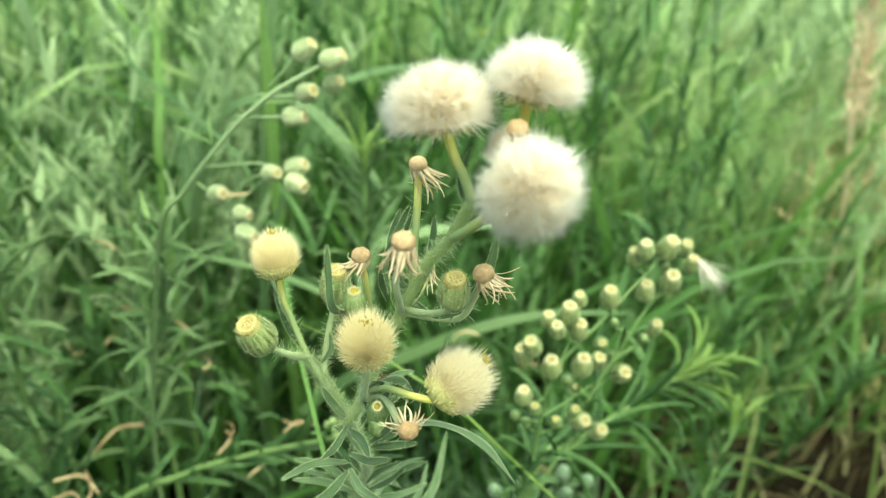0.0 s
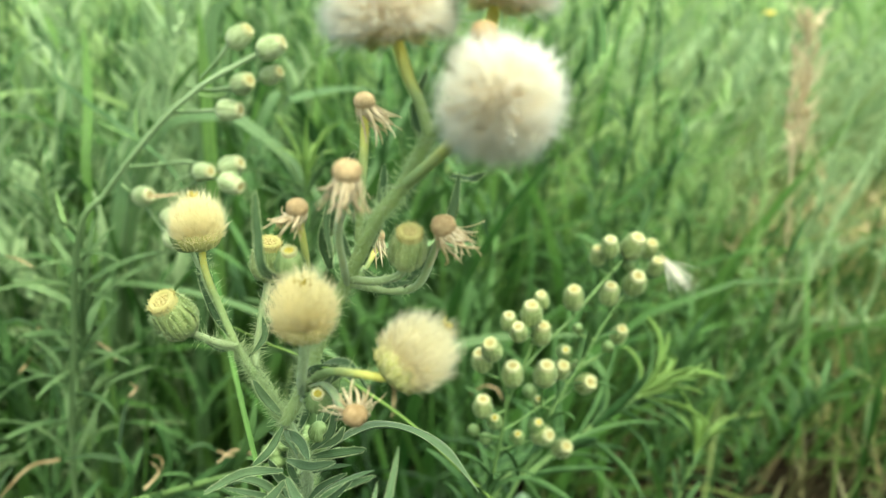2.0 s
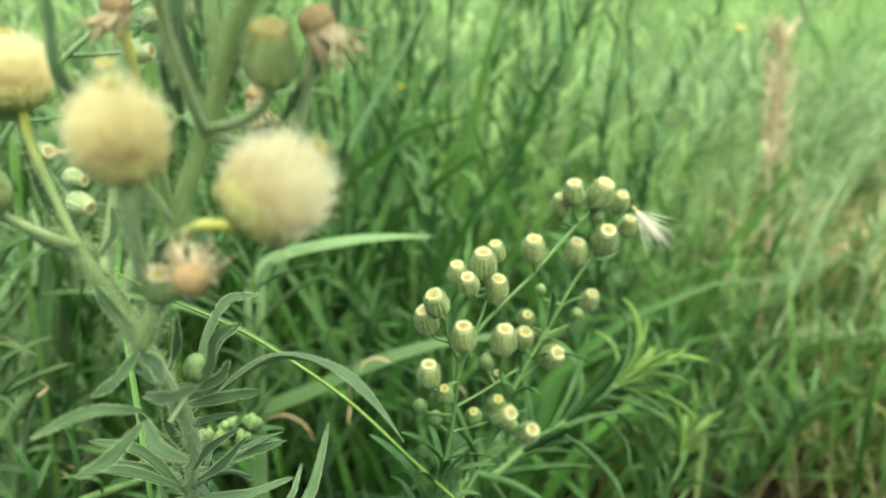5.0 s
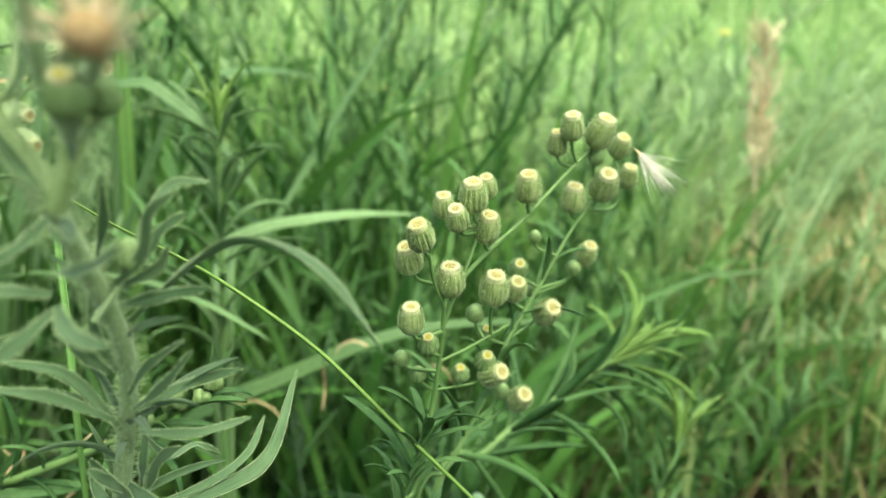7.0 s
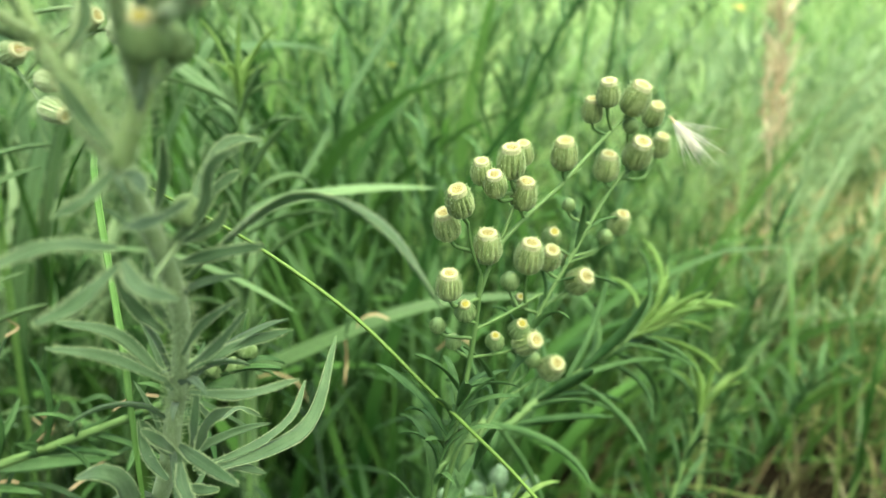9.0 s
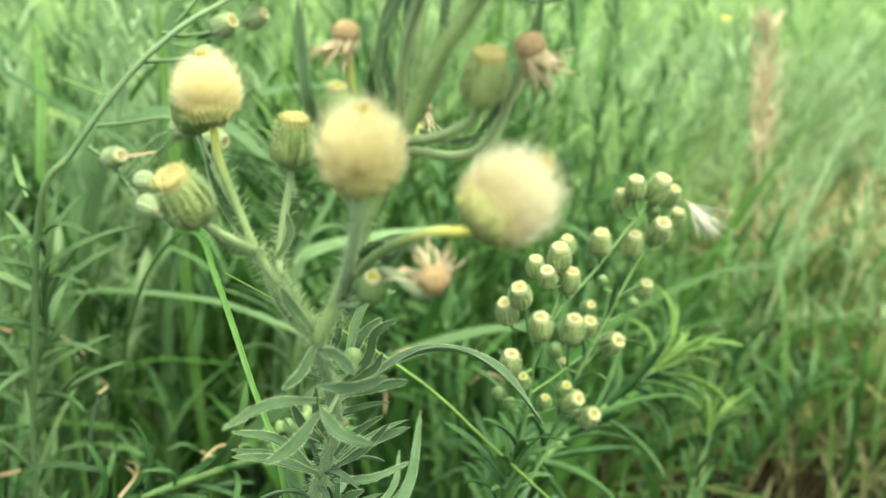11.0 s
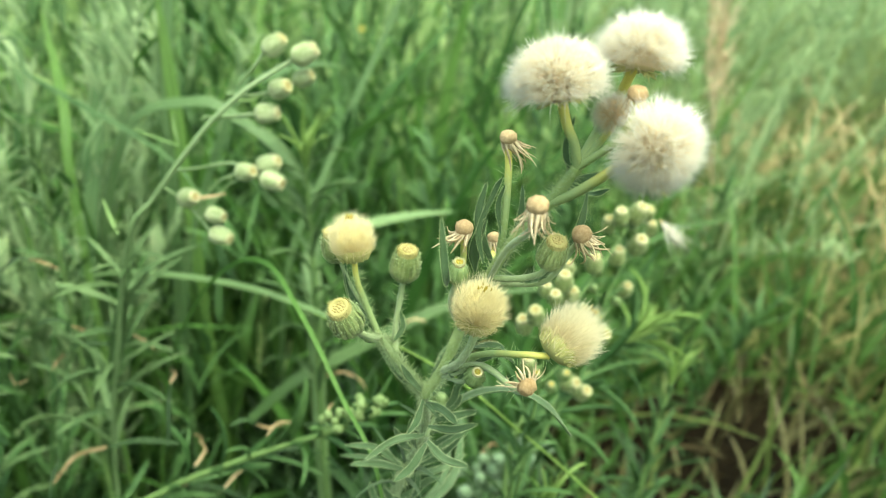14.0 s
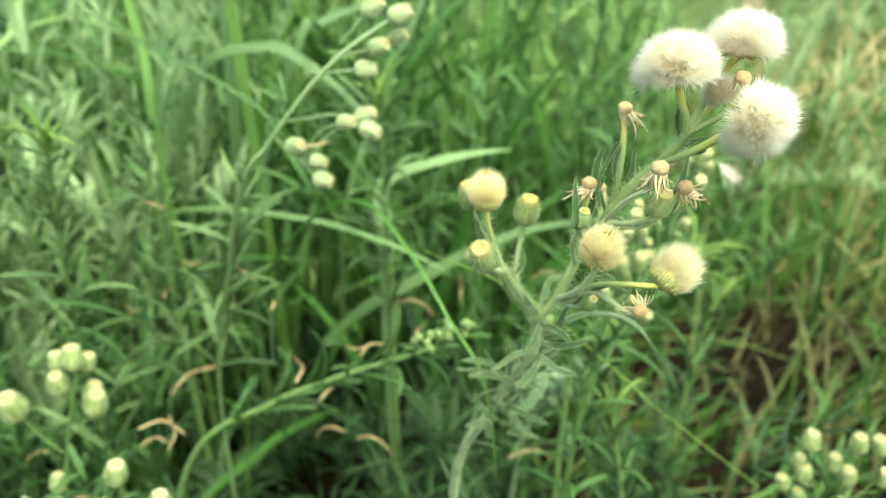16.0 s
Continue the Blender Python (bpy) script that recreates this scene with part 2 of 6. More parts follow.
def smooth_path(points, per=5):
    """Points of a soft curve through the given ones."""
    p = [Vector(q) for q in points]
    p = [p[0] * 2 - p[1]] + p + [p[-1] * 2 - p[-2]]
    res = []
    for i in range(1, len(p) - 2):
        for k in range(per):
            s = k / per
            res.append(0.5 * (2 * p[i] + (p[i + 1] - p[i - 1]) * s + (2 * p[i - 1] - 5 * p[i] + 4 * p[i + 1] - p[i + 2]) * s * s
                              + (3 * p[i] - p[i - 1] - 3 * p[i + 1] + p[i + 2]) * s ** 3))
    res.append(p[-2].copy())
    return res


def frames_along(path):
    side = Vector((1, 0.13, 0.05))
    res = []
    for i, q in enumerate(path):
        d = (path[min(i + 1, len(path) - 1)] - path[max(i - 1, 0)]).normalized()
        side = (side - d * side.dot(d)).normalized()
        res.append((d, side.copy(), d.cross(side)))
    return res


def tube(path, r0, r1, sides=8, ribs=0.0):
    fr = frames_along(path)
    v, f = [], []
    n = len(path)
    for i, (q, (d, a, b)) in enumerate(zip(path, fr)):
        r = r0 + (r1 - r0) * i / (n - 1)
        for k in range(sides):
            w = 2 * math.pi * k / sides
            rr = r * (1 + ribs * (1 if k % 2 else -1))
            v.append(q + (a * math.cos(w) + b * math.sin(w)) * rr)
    for i in range(n - 1):
        for k in range(sides):
            f.append((i * sides + k, i * sides + (k + 1) % sides, (i + 1) * sides + (k + 1) % sides, (i + 1) * sides + k))
    f.append(tuple((n - 1) * sides + k % sides for k in (0, sides // 3, sides // 2, sides - 1)))
    return [tuple(q) for q in v], f


def spikes(base, way, length, width, droop=0.0, rng=None):
    """Fine tapered hairs: arrays of feet, directions and lengths."""
    base, way = np.asarray(base, float), np.asarray(way, float)
    n = len(base)
    length = np.broadcast_to(np.asarray(length, float), (n,))[:, None]
    way = way / np.linalg.norm(way, axis=1, keepdims=True)
    ref = np.where(np.abs(way[:, 2:3]) < 0.9, np.array([[0, 0, 1.0]]), np.array([[1.0, 0, 0]]))
    a = np.cross(way, ref)
    a /= np.linalg.norm(a, axis=1, keepdims=True)
    b = np.cross(way, a)
    bend = np.zeros((n, 3))
    if rng is not None:
        bend = rng.normal(0, 1, (n, 3)) * droop
    mid = base + way * length * 0.55 + bend * length * 0.4
    tip = base + way * length + bend * length
    ring = [(math.cos(w), math.sin(w)) for w in (0.3, 2.4, 4.5)]
    v = np.stack([base + (a * c + b * s) * width for c, s in ring] + [mid + (a * c + b * s) * width * 0.8 for c, s in ring] + [tip], 1)
    o = (np.arange(n) * 7)[:, None, None]
    tri = np.array([[0, 1, 4], [0, 4, 3], [1, 2, 5], [1, 5, 4], [2, 0, 3], [2, 3, 5], [3, 4, 6], [4, 5, 6], [5, 3, 6]])
    return v.reshape(-1, 3), (tri[None] + o).reshape(-1, 3)


def ribbons(base, phi, bend, az, length, width, segs=7, fold=0.25, twist=None, sway=None):
    """Blades or leaves: each starts at its foot, phi from upright, and bends over by bend along its length towards az."""
    base = np.asarray(base, float)
    n = len(base)
    s = np.linspace(0, 1, segs + 1)
    ang = phi[:, None] + bend[:, None] * s[None] ** 1.4
    azs = az[:, None] + (sway[:, None] * s[None] if sway is not None else 0)
    d = np.stack([np.sin(ang) * np.cos(azs), np.sin(ang) * np.sin(azs), np.cos(ang)], 2)
    step = (d[:, :-1] + d[:, 1:]) / 2 * (length[:, None, None] / segs)
    c = np.concatenate([np.zeros((n, 1, 3)), np.cumsum(step, 1)], 1) + base[:, None]
    tw = az + math.pi / 2 + (twist if twist is not None else 0)
    side = np.stack([np.cos(tw), np.sin(tw), np.zeros(n)], 1)[:, None] * np.ones((1, segs + 1, 1))
    side = side - d * (side * d).sum(2, keepdims=True)
    side /= np.linalg.norm(side, axis=2, keepdims=True) + 1e-9
    up = np.cross(d, side)
    prof = np.sin(np.pi * np.clip(0.12 + 0.88 * s, 0, 1) ** 0.8) ** 0.75
    prof[-1] = 0.03
    w = (width[:, None] * prof[None] / 2)[:, :, None]
    v = np.stack([c - side * w + up * w * fold, c, c + side * w + up * w * fold], 2)
    i = np.arange(segs)[:, None] * 3
    q = np.concatenate([i + np.array([[0, 1, 4, 3]]), i + np.array([[1, 2, 5, 4]])], 0)
    faces = (q[None] + (np.arange(n) * (segs + 1) * 3)[:, None, None]).reshape(-1, 4)
    return v.reshape(-1, 3), faces


def stem(plant, points, r0, r1, name="branch", material=None, hairs=0, hair_len=0.0019, label=""):
    path = smooth_path(points, 6)
    v, f = tube(path, r0, r1, 16, 0.09)
    me = mesh_of(name, v, f, material or (STEM if plant.name == "fleabane_plant" else TALLSTEM if plant.name == "fleabane_plant.002" else STEM_FAR))
    me.attributes.new("along", "FLOAT", "POINT").data.foreach_set("value", np.repeat(np.linspace(0, 1, len(path)), 16).astype(np.float32))
    ob = part(name, me, plant, Matrix.Identity(4), label)
    if hairs:
        rng = np.random.default_rng(len(points) * 17 + hairs)
        fr = frames_along(path)
        k = rng.integers(0, len(path) - 1, hairs)
        u = rng.random(hairs)
        w = rng.random(hairs) * 2 * math.pi
        P = np.array([tuple(q) for q in path])
        A = np.array([tuple(q[1]) for q in fr])
        B = np.array([tuple(q[2]) for q in fr])
        T = np.array([tuple(q[0]) for q in fr])
        rad = A[k] * np.cos(w)[:, None] + B[k] * np.sin(w)[:, None]
        r = (r0 + (r1 - r0) * (k + u) / (len(path) - 1))[:, None]
        foot = P[k] * (1 - u)[:, None] + P[k + 1] * u[:, None] + rad * r * 0.9
        way = rad + T[k] * rng.uniform(-0.1, 0.6, (hairs, 1)) + rng.normal(0, 0.25, (hairs, 3))
        v, f = spikes(foot, way, rng.uniform(0.3, 1, hairs) ** 1.5 * hair_len, 0.000034, 0.18, rng)
        tagged(part("hairs", mesh_of("hairs", v, f, HAIR), ob), "fine pale hairs", kind="stuff")
    return ob


def aim(at, axis, size, spin=0.0):
    """A pose with its own z along axis."""
    q = Vector(axis).normalized().to_track_quat("Z", "Y")
    return Matrix.Translation(at) @ q.to_matrix().to_4x4() @ Matrix.Rotation(spin, 4, "Z") @ Matrix.Scale(size, 4)


# ---- heads: every mesh is 1 wide at its widest ----
def lathe(profile, sides, ribs=0.0, count=12, twist=0.0):
    v, f = [], []
    for i, (r, z) in enumerate(profile):
        for k in range(sides):
            w = 2 * math.pi * k / sides + twist * z
            rr = r * (1 + ribs * abs(math.sin(count * w / 2)) - ribs / 2 if r > 0.1 else 1)
            v.append((rr * math.cos(w), rr * math.sin(w), z))
    for i in range(len(profile) - 1):
        for k in range(sides):
            f.append((i * sides + k, i * sides + (k + 1) % sides, (i + 1) * sides + (k + 1) % sides, (i + 1) * sides + k))
    return v, f


def join(*pieces):
    v, f = [], []
    for pv, pf in pieces:
        o = len(v)
        v += [tuple(q) for q in pv]
        f += [tuple(i + o for i in q) for q in pf]
    return v, f


def involucre_mesh(name, length, seed, material, open_top=0.28):
    """An egg-shaped cup of narrow overlapping bracts, widest low down."""
    rng = np.random.default_rng(seed)
    prof = [(0.06, 0.0), (0.22, 0.025), (0.35, 0.08), (0.44, 0.18), (0.49, 0.30), (0.495, 0.42), (0.47, 0.56), (0.43, 0.70), (0.385, 0.82), (open_top + 0.05, 0.90)] if open_top > 0.2 else [(0.06, 0.0), (0.22, 0.025), (0.35, 0.08), (0.44, 0.18), (0.49, 0.30), (0.495, 0.42), (0.455, 0.56), (0.395, 0.70), (0.34, 0.82), (open_top + 0.02, 0.90)]
    if open_top <= 0.2:
        prof += [(open_top * 0.7, 0.95), (0.01, 0.97)]
    core = lathe([(r * 0.92, z * length) for r, z in prof], 24)
    bracts = []
    for row, (n, z0, z1) in enumerate(((10, 0.01, 0.42), (13, 0.05, 0.68), (16, 0.16, 0.84))):
        for k in range(n):
            w = 2 * math.pi * (k + 0.5 * (row % 2) + rng.uniform(-0.16, 0.16)) / n
            top = z1 + rng.uniform(-0.09, 0.05)
            v = []
            for i in range(8):
                s = i / 7
                z = z0 + (top - z0) * s
                r = np.interp(z, [q[1] for q in prof], [q[0] for q in prof]) * (1.04 - 0.01 * row) + 0.010 * (2 - row) + (0.03 * max(0, s - 0.75) if rng.random() < 0.3 else 0)
                half = (0.092 if row else 0.105) * (1 - s) ** 0.5 * (0.5 + 0.5 * min(1, s * 4))
                for e in (-1, 0, 1):
                    a = w + e * half / max(r, 0.15)
                    rr = r + (0.016 if e == 0 else -0.004)
                    v.append((rr * math.cos(a), rr * math.sin(a), z * length))
            f = [q for i in range(7) for q in ((i * 3, i * 3 + 1, i * 3 + 4, i * 3 + 3), (i * 3 + 1, i * 3 + 2, i * 3 + 5, i * 3 + 4))]
            bracts.append((v, f))
    v, f = join(core, *bracts)
    return mesh_of(name, v, f, material)


def cup_hairs(length, n, seed):
    rng = np.random.default_rng(seed)
    w = rng.random(n) * 2 * math.pi
    z = rng.uniform(0.03, 0.85, n)
    r = np.interp(z, [0, .08, .18, .30, .42, .56, .70, .9], [.1, .35, .44, .49, .495, .475, .435, .37])
    rad = np.stack([np.cos(w), np.sin(w), np.zeros(n)], 1)
    foot = rad * r[:, None] + np.array([0, 0, 1]) * (z * length)[:, None]
    way = rad + np.array([0, 0, 0.5]) + rng.normal(0, 0.3, (n, 3))
    return mesh_of("hairs", *spikes(foot, way, rng.uniform(0.05, 0.16, n), 0.006, 0.1, rng), HAIR)


def floret_ring_mesh(length, seed, radius=0.345):
    """A frill of crowded floret tips round a shallow hollow."""
    rng = np.random.default_rng(seed)
    z = 0.72 * length
    cv, cf = lathe([(radius * 1.22, z - 0.06), (radius * 1.13, z + 0.08), (radius * 1.06, z + 0.20), (radius * 0.96, z + 0.28), (radius * 0.80, z + 0.315), (radius * 0.64, z + 0.285), (radius * 0.54, z + 0.25), (0.02, z + 0.225)], 30, 0.12, 30)
    n = 170
    w = rng.random(n) * 2 * math.pi
    rr = radius * rng.uniform(0.72, 1.0, n)
    foot = np.stack([rr * np.cos(w), rr * np.sin(w), np.full(n, z + 0.17)], 1)
    lean = rng.uniform(0.05, 0.35, n)
    way = np.stack([lean * np.cos(w), lean * np.sin(w), np.ones(n)], 1) + rng.normal(0, 0.12, (n, 3))
    v, f = spikes(foot, way, rng.uniform(0.10, 0.20, n), 0.015)
    o = len(cv)
    me = bpy.data.meshes.new("floret_ring")
    me.from_pydata([tuple(q) for q in cv] + [tuple(q) for q in v], [], cf + [tuple(i + o for i in q) for q in f.tolist()])
    for p in me.polygons:
        p.use_smooth = True
    me.materials.append(CREAM)
    return me


def near_rim(me):
    rim = me.copy()
    rim.materials[0] = RIM
    return rim


def disc_mesh(length, seed, radius=0.19, material=None):
    """The small knobbly floret centre."""
    rng = np.random.default_rng(seed)
    pieces = []
    z = 0.72 * length + 0.215
    for k in range(16):
        a, r = k * 2.4, radius * math.sqrt((k + 0.3) / 16)
        x, y = r * math.cos(a), r * math.sin(a)
        b = lathe([(0.035, z), (0.05, z + 0.04), (0.036, z + 0.075), (0.006, z + 0.07 + rng.uniform(-.01, .01))], 6)
        pieces.append(([(p[0] + x, p[1] + y, p[2]) for p in b[0]], b[1]))
    return mesh_of("disc", *join(*pieces), material or YELLOW)


INV = [involucre_mesh("involucre", 1.4, s, BRACT) for s in (1, 2, 3)]
INV_PALE = [involucre_mesh("pale_involucre", 1.4, s, PALEBRACT) for s in (1, 2, 3)]
INV_SAGE = [involucre_mesh("sage_involucre", 1.1, s, SAGEBUD, 0.2) for s in (6, 7)]
INV_YOUNG = [involucre_mesh("young_involucre", 1.1, s, YOUNG, 0.2) for s in (4, 5)]
CUP = [cup_hairs(1.4, 620, s) for s in (1, 2, 3)]
RING = [floret_ring_mesh(1.4, s) for s in (1, 2, 3)]
RING_NEAR = [near_rim(me) for me in RING]
RING_SMALL = floret_ring_mesh(1.1, 7, 0.25)
DISC = [disc_mesh(1.4, s, 0.19, DISC_TAN) for s in (1, 2)]
DISC_SMALL = disc_mesh(1.1, 5, 0.19)
made = {"bud": 0}


def bud(plant, base, axis, width, ripe=1, root=None, via=None, r=0.00028, material=None):
    """A flower bud on its stalk. ripe 0: closed and green, 1: cream rim, 2: small with a yellow middle."""
    made["bud"] += 1
    k = made["bud"]
    m = aim(base, axis, width, k * 1.7)
    if root is not None:
        stem(plant, [root, via, base], r * 1.2, r, "stalk", material)
    if ripe == 1:
        b = part("flower_bud", (INV_PALE if plant.name == "fleabane_plant.002" else INV)[k % 3], plant, m)
        part("hairs", CUP[k % 3], b)
        part("floret_ring", (RING_NEAR if plant.name == "fleabane_plant" else RING)[k % 3], b, label="straw-yellow rim of florets" if plant.name == "fleabane_plant" else "cream rim of florets")
        part("disc", DISC[k % 2], b, label="yellow floret centre")
    else:
        b = part("flower_bud", (INV_SAGE if material == BUSHSTEM else INV_YOUNG)[k % 2], plant, m, "small green bud")
        if ripe == 2:
            part("floret_ring", RING_SMALL, b, label="cream rim of florets")
            part("disc", DISC_SMALL, b, label="yellow floret centre")
    return b


def puff(plant, at, axis, width, seed, flat=0.7, down=-0.35, count=5200, material=None):
    """A ripe seed head: a ball of fine bristles on tan seeds, open below where the stalk comes in."""
    rng = np.random.default_rng(seed)
    seeds = count // 76
    i = np.arange(seeds) + 0.5
    z = 1 - (1 - down) * i / seeds
    w = i * 2.399963
    s = np.sqrt(np.maximum(0, 1 - z * z))
    d0 = np.stack([s * np.cos(w), s * np.sin(w), z], 1) + rng.normal(0, 0.04, (seeds, 3))
    d0 = np.repeat(d0 / np.linalg.norm(d0, axis=1, keepdims=True), 42, 0)
    n = len(d0)
    d = d0 + rng.normal(0, 0.25, (n, 3))
    d /= np.linalg.norm(d, axis=1, keepdims=True)
    reach = 0.5 * np.where(d0[:, 2] > 0, 1 / np.sqrt(1 - d0[:, 2] ** 2 * (1 - 1 / flat ** 2)), 1.0)
    reach *= np.repeat(rng.uniform(0.90, 1.08, seeds), 42) * (0.80 + 0.24 * rng.random(n))
    start = 0.22
    stray = rng.random(n) < 0.05
    reach = np.where(stray, reach * rng.uniform(1.04, 1.15, n), reach)
    v, f = spikes(d0 * start * rng.uniform(0.85, 1.15, (n, 1)), d, reach - start, 0.0024, 0.03, rng)
    m = aim(at, axis, width, seed)
    n = 170
    i = np.arange(n) + 0.5
    z2 = 1 - (1 - down) * i / n
    w2, s2 = i * 2.399963, np.sqrt(np.maximum(0, 1 - z2 * z2))
    dd = np.stack([s2 * np.cos(w2), s2 * np.sin(w2), z2], 1)
    sv, sf = spikes(dd * 0.2, dd, np.full(n, 0.10), 0.013)
    knob = lathe([(0.01, -0.13), (0.15, -0.15), (0.22, 0.0), (0.16, 0.15), (0.01, 0.2)], 16)
    head = part("seed_head", mesh_of("seed_head", *knob, STRAW_PAPPUS), plant, m, "ripe fluffy seed head")
    tagged(part("seeds", mesh_of("seeds", sv, sf, ACHENE), head), "tan seeds", kind="stuff")
    n = 46
    w3 = rng.random(n) * 2 * math.pi
    foot = np.stack([0.10 * np.cos(w3), 0.10 * np.sin(w3), np.full(n, -0.15)], 1)
    way = np.stack([np.cos(w3), np.sin(w3), rng.uniform(-0.55, 0.15, n)], 1)
    rv, rf = spikes(foot, way, rng.uniform(0.10, 0.19, n), 0.014, 0.12, rng)
    part("bract_ring", mesh_of("bract_ring", rv, rf, OLIVE), head, label="yellow-olive bracts under the seeds")
    a = np.linspace(-0.42, 1.57, 12)
    fluff = lathe([(max(0.01, 0.28 * math.cos(q)), 0.28 * math.sin(q) * (flat if q > 0 else 1)) for q in a], 30)
    fluff = ([tuple(Vector(q) * (1 + 0.12 * noise.noise(Vector(q) * 14 + Vector((seed, 0, 0))))) for q in fluff[0]], fluff[1])
    part("inner_fluff", mesh_of("inner_fluff", *fluff, FLUFF), head, label="dense straw-coloured inner bristles")
    tagged(part("bristles", mesh_of("bristles", v, f, material or PAPPUS), head), "white silky bristles", kind="stuff")
    return head


def opening_head(plant, at, axis, width, seed, count=4600, material=None, low=1.5):
    """A head whose straw-coloured bristles are packed in a dome above the cup. at: its foot; low: how far down they reach."""
    rng = np.random.default_rng(seed)
    m = aim(at, axis, width, seed)
    cup = lathe([(0.07, 0.0), (0.17, 0.02), (0.27, 0.08), (0.32, 0.17), (0.33, 0.25), (0.30, 0.32), (0.02, 0.36)], 36, 0.06, 18)
    head = part("opening_head", mesh_of("opening_head", *cup, OLIVE), plant, m, "half-open straw-yellow bristle head")
    dome = lathe([(0.12, 0.06), (0.22, 0.12), (0.27, 0.26), (0.27, 0.38), (0.24, 0.47), (0.17, 0.54), (0.08, 0.57), (0.01, 0.58)], 24)
    part("bristle_core", mesh_of("bristle_core", *dome, STRAW_PAPPUS), head)
    i = np.arange(count) + 0.5
    z = 1 - low * i / count
    w = i * 2.399963
    s = np.sqrt(np.maximum(0, 1 - z * z))
    d = np.stack([s * np.cos(w), s * np.sin(w), z], 1)
    centre = np.array([0, 0, 0.46])
    tip = centre + d * np.array([0.47, 0.47, 0.49]) * (0.70 + 0.46 * rng.random((count, 1)) ** 1.4)
    foot = np.array([0, 0, 0.10]) + (tip - np.array([0, 0, 0.10])) * np.array([0.55, 0.55, 0.5])
    stray = (rng.random((count, 1)) < 0.05) & (d[:, 2:3] > -0.2)
    tip = np.where(stray, centre + (tip - centre) * 1.16, tip)
    way = tip - foot + np.array([0, 0, 0.08])
    v, f = spikes(foot, way, np.linalg.norm(tip - foot, axis=1) * rng.uniform(0.9, 1.12, count), 0.0040, 0.04, rng)
    tagged(part("bristles", mesh_of("bristles", v, f, material or STRAW_PAPPUS), head), "straw-yellow bristles", kind="stuff")
    n = 44
    w = np.arange(n) * 2.399963
    foot = np.stack([0.29 * np.cos(w), 0.29 * np.sin(w), rng.uniform(0.07, 0.14, n)], 1)
    way = np.stack([0.42 * np.cos(w), 0.42 * np.sin(w), np.ones(n)], 1) + rng.normal(0, 0.07, (n, 3))
    v, f = spikes(foot, way, rng.uniform(0.12, 0.22, n), 0.020, 0.03, rng)
    part("bract_ring", mesh_of("bract_ring", v, f, OLIVE), head, label="olive bracts round the base")
    n = 16
    w = rng.random(n) * 2 * math.pi
    r = rng.uniform(0, 0.10, n)
    foot = np.stack([r * np.cos(w), r * np.sin(w), np.full(n, 0.87)], 1)
    v, f = spikes(foot, np.array([[0, 0, 1.0]]) + rng.normal(0, 0.25, (n, 3)), rng.uniform(0.06, 0.10, n), 0.012)
    part("floret_tuft", mesh_of("floret_tuft", v, f, YELLOW), head, label="yellow floret tips")
    n = 40
    w = rng.random(n) * 2 * math.pi
    foot = np.stack([0.3 * np.cos(w), 0.3 * np.sin(w), rng.uniform(0.1, 0.3, n)], 1)
    way = np.stack([np.cos(w), np.sin(w), np.full(n, 0.3)], 1) + rng.normal(0, 0.3, (n, 3))
    v, f = spikes(foot, way, rng.uniform(0.08, 0.2, n), 0.005, 0.1, rng)
    part("stray_bristles", mesh_of("stray_bristles", v, f, STRAW_PAPPUS), head)
    return head


def spent_head(plant, at, axis, width, seed, lean=(0, 0, -1), count=24, drop=1.5, flare=0.0):
    """A bare tan dome whose withered bracts hang back round the stalk. at: the dome's middle."""
    rng = np.random.default_rng(seed)
    m = aim(at, axis, width, seed)
    inv = m.to_3x3().inverted()
    pull = (inv @ Vector(lean)).normalized()
    dome = lathe([(0.10, -0.34), (0.22, -0.33), (0.33, -0.29), (0.41, -0.22), (0.455, -0.14), (0.475, -0.05), (0.475, 0.04), (0.46, 0.12), (0.43, 0.20), (0.38, 0.27), (0.31, 0.33), (0.23, 0.37), (0.13, 0.40), (0.02, 0.41)], 44)
    dome = ([tuple(Vector(q) * (1 + 0.07 * noise.noise(Vector(q) * 5 + Vector((seed, 0, 0))) + 0.10 * noise.noise(Vector(q) * 17))) for q in dome[0]], dome[1])
    head = part("spent_head", mesh_of("spent_head", *dome, TAN), plant, m, "bare tan receptacle")
    for k in range(count):
        w = 2 * math.pi * k / count + rng.uniform(-0.2, 0.2)
        p = Vector((0.42 * math.cos(w), 0.42 * math.sin(w), -0.2))
        d = Vector((math.cos(w) * (0.5 + flare), math.sin(w) * (0.5 + flare), -0.8 * (1 - flare) + rng.uniform(-.5, .5)))
        L = drop * rng.uniform(0.45, 1.05)
        curl = rng.uniform(0.6, 1.25) * (1 - 0.75 * flare)
        wob = Vector(rng.normal(0, 0.5, 3))
        path = [p.copy()]
        for i in range(8):
            d = (d * (1 - curl * 0.5) + (pull + wob * (0.3 + i * 0.2)) * curl * 0.5).normalized()
            p = p + d * L / 8
            path.append(p.copy())
        fr = frames_along(path)
        v, f = [], []
        for i, (q, (t, a, b)) in enumerate(zip(path, fr)):
            h = (0.075 if k % 3 else 0.045) * (1 - (i / 8.5) ** 2) + 0.010
            side = t.cross(Vector((math.cos(w), math.sin(w), 0.2))).normalized()
            nrm = side.cross(t)
            v += [tuple(q - side * h), tuple(q + nrm * 0.022), tuple(q + side * h), tuple(q - nrm * 0.010)]
        for i in range(8):
            for e in range(4):
                f.append((i * 4 + e, i * 4 + (e + 1) % 4, i * 4 + 4 + (e + 1) % 4, i * 4 + 4 + e))
        part("withered_bract", mesh_of("withered_bract", v, f, DRY), head)
    return head


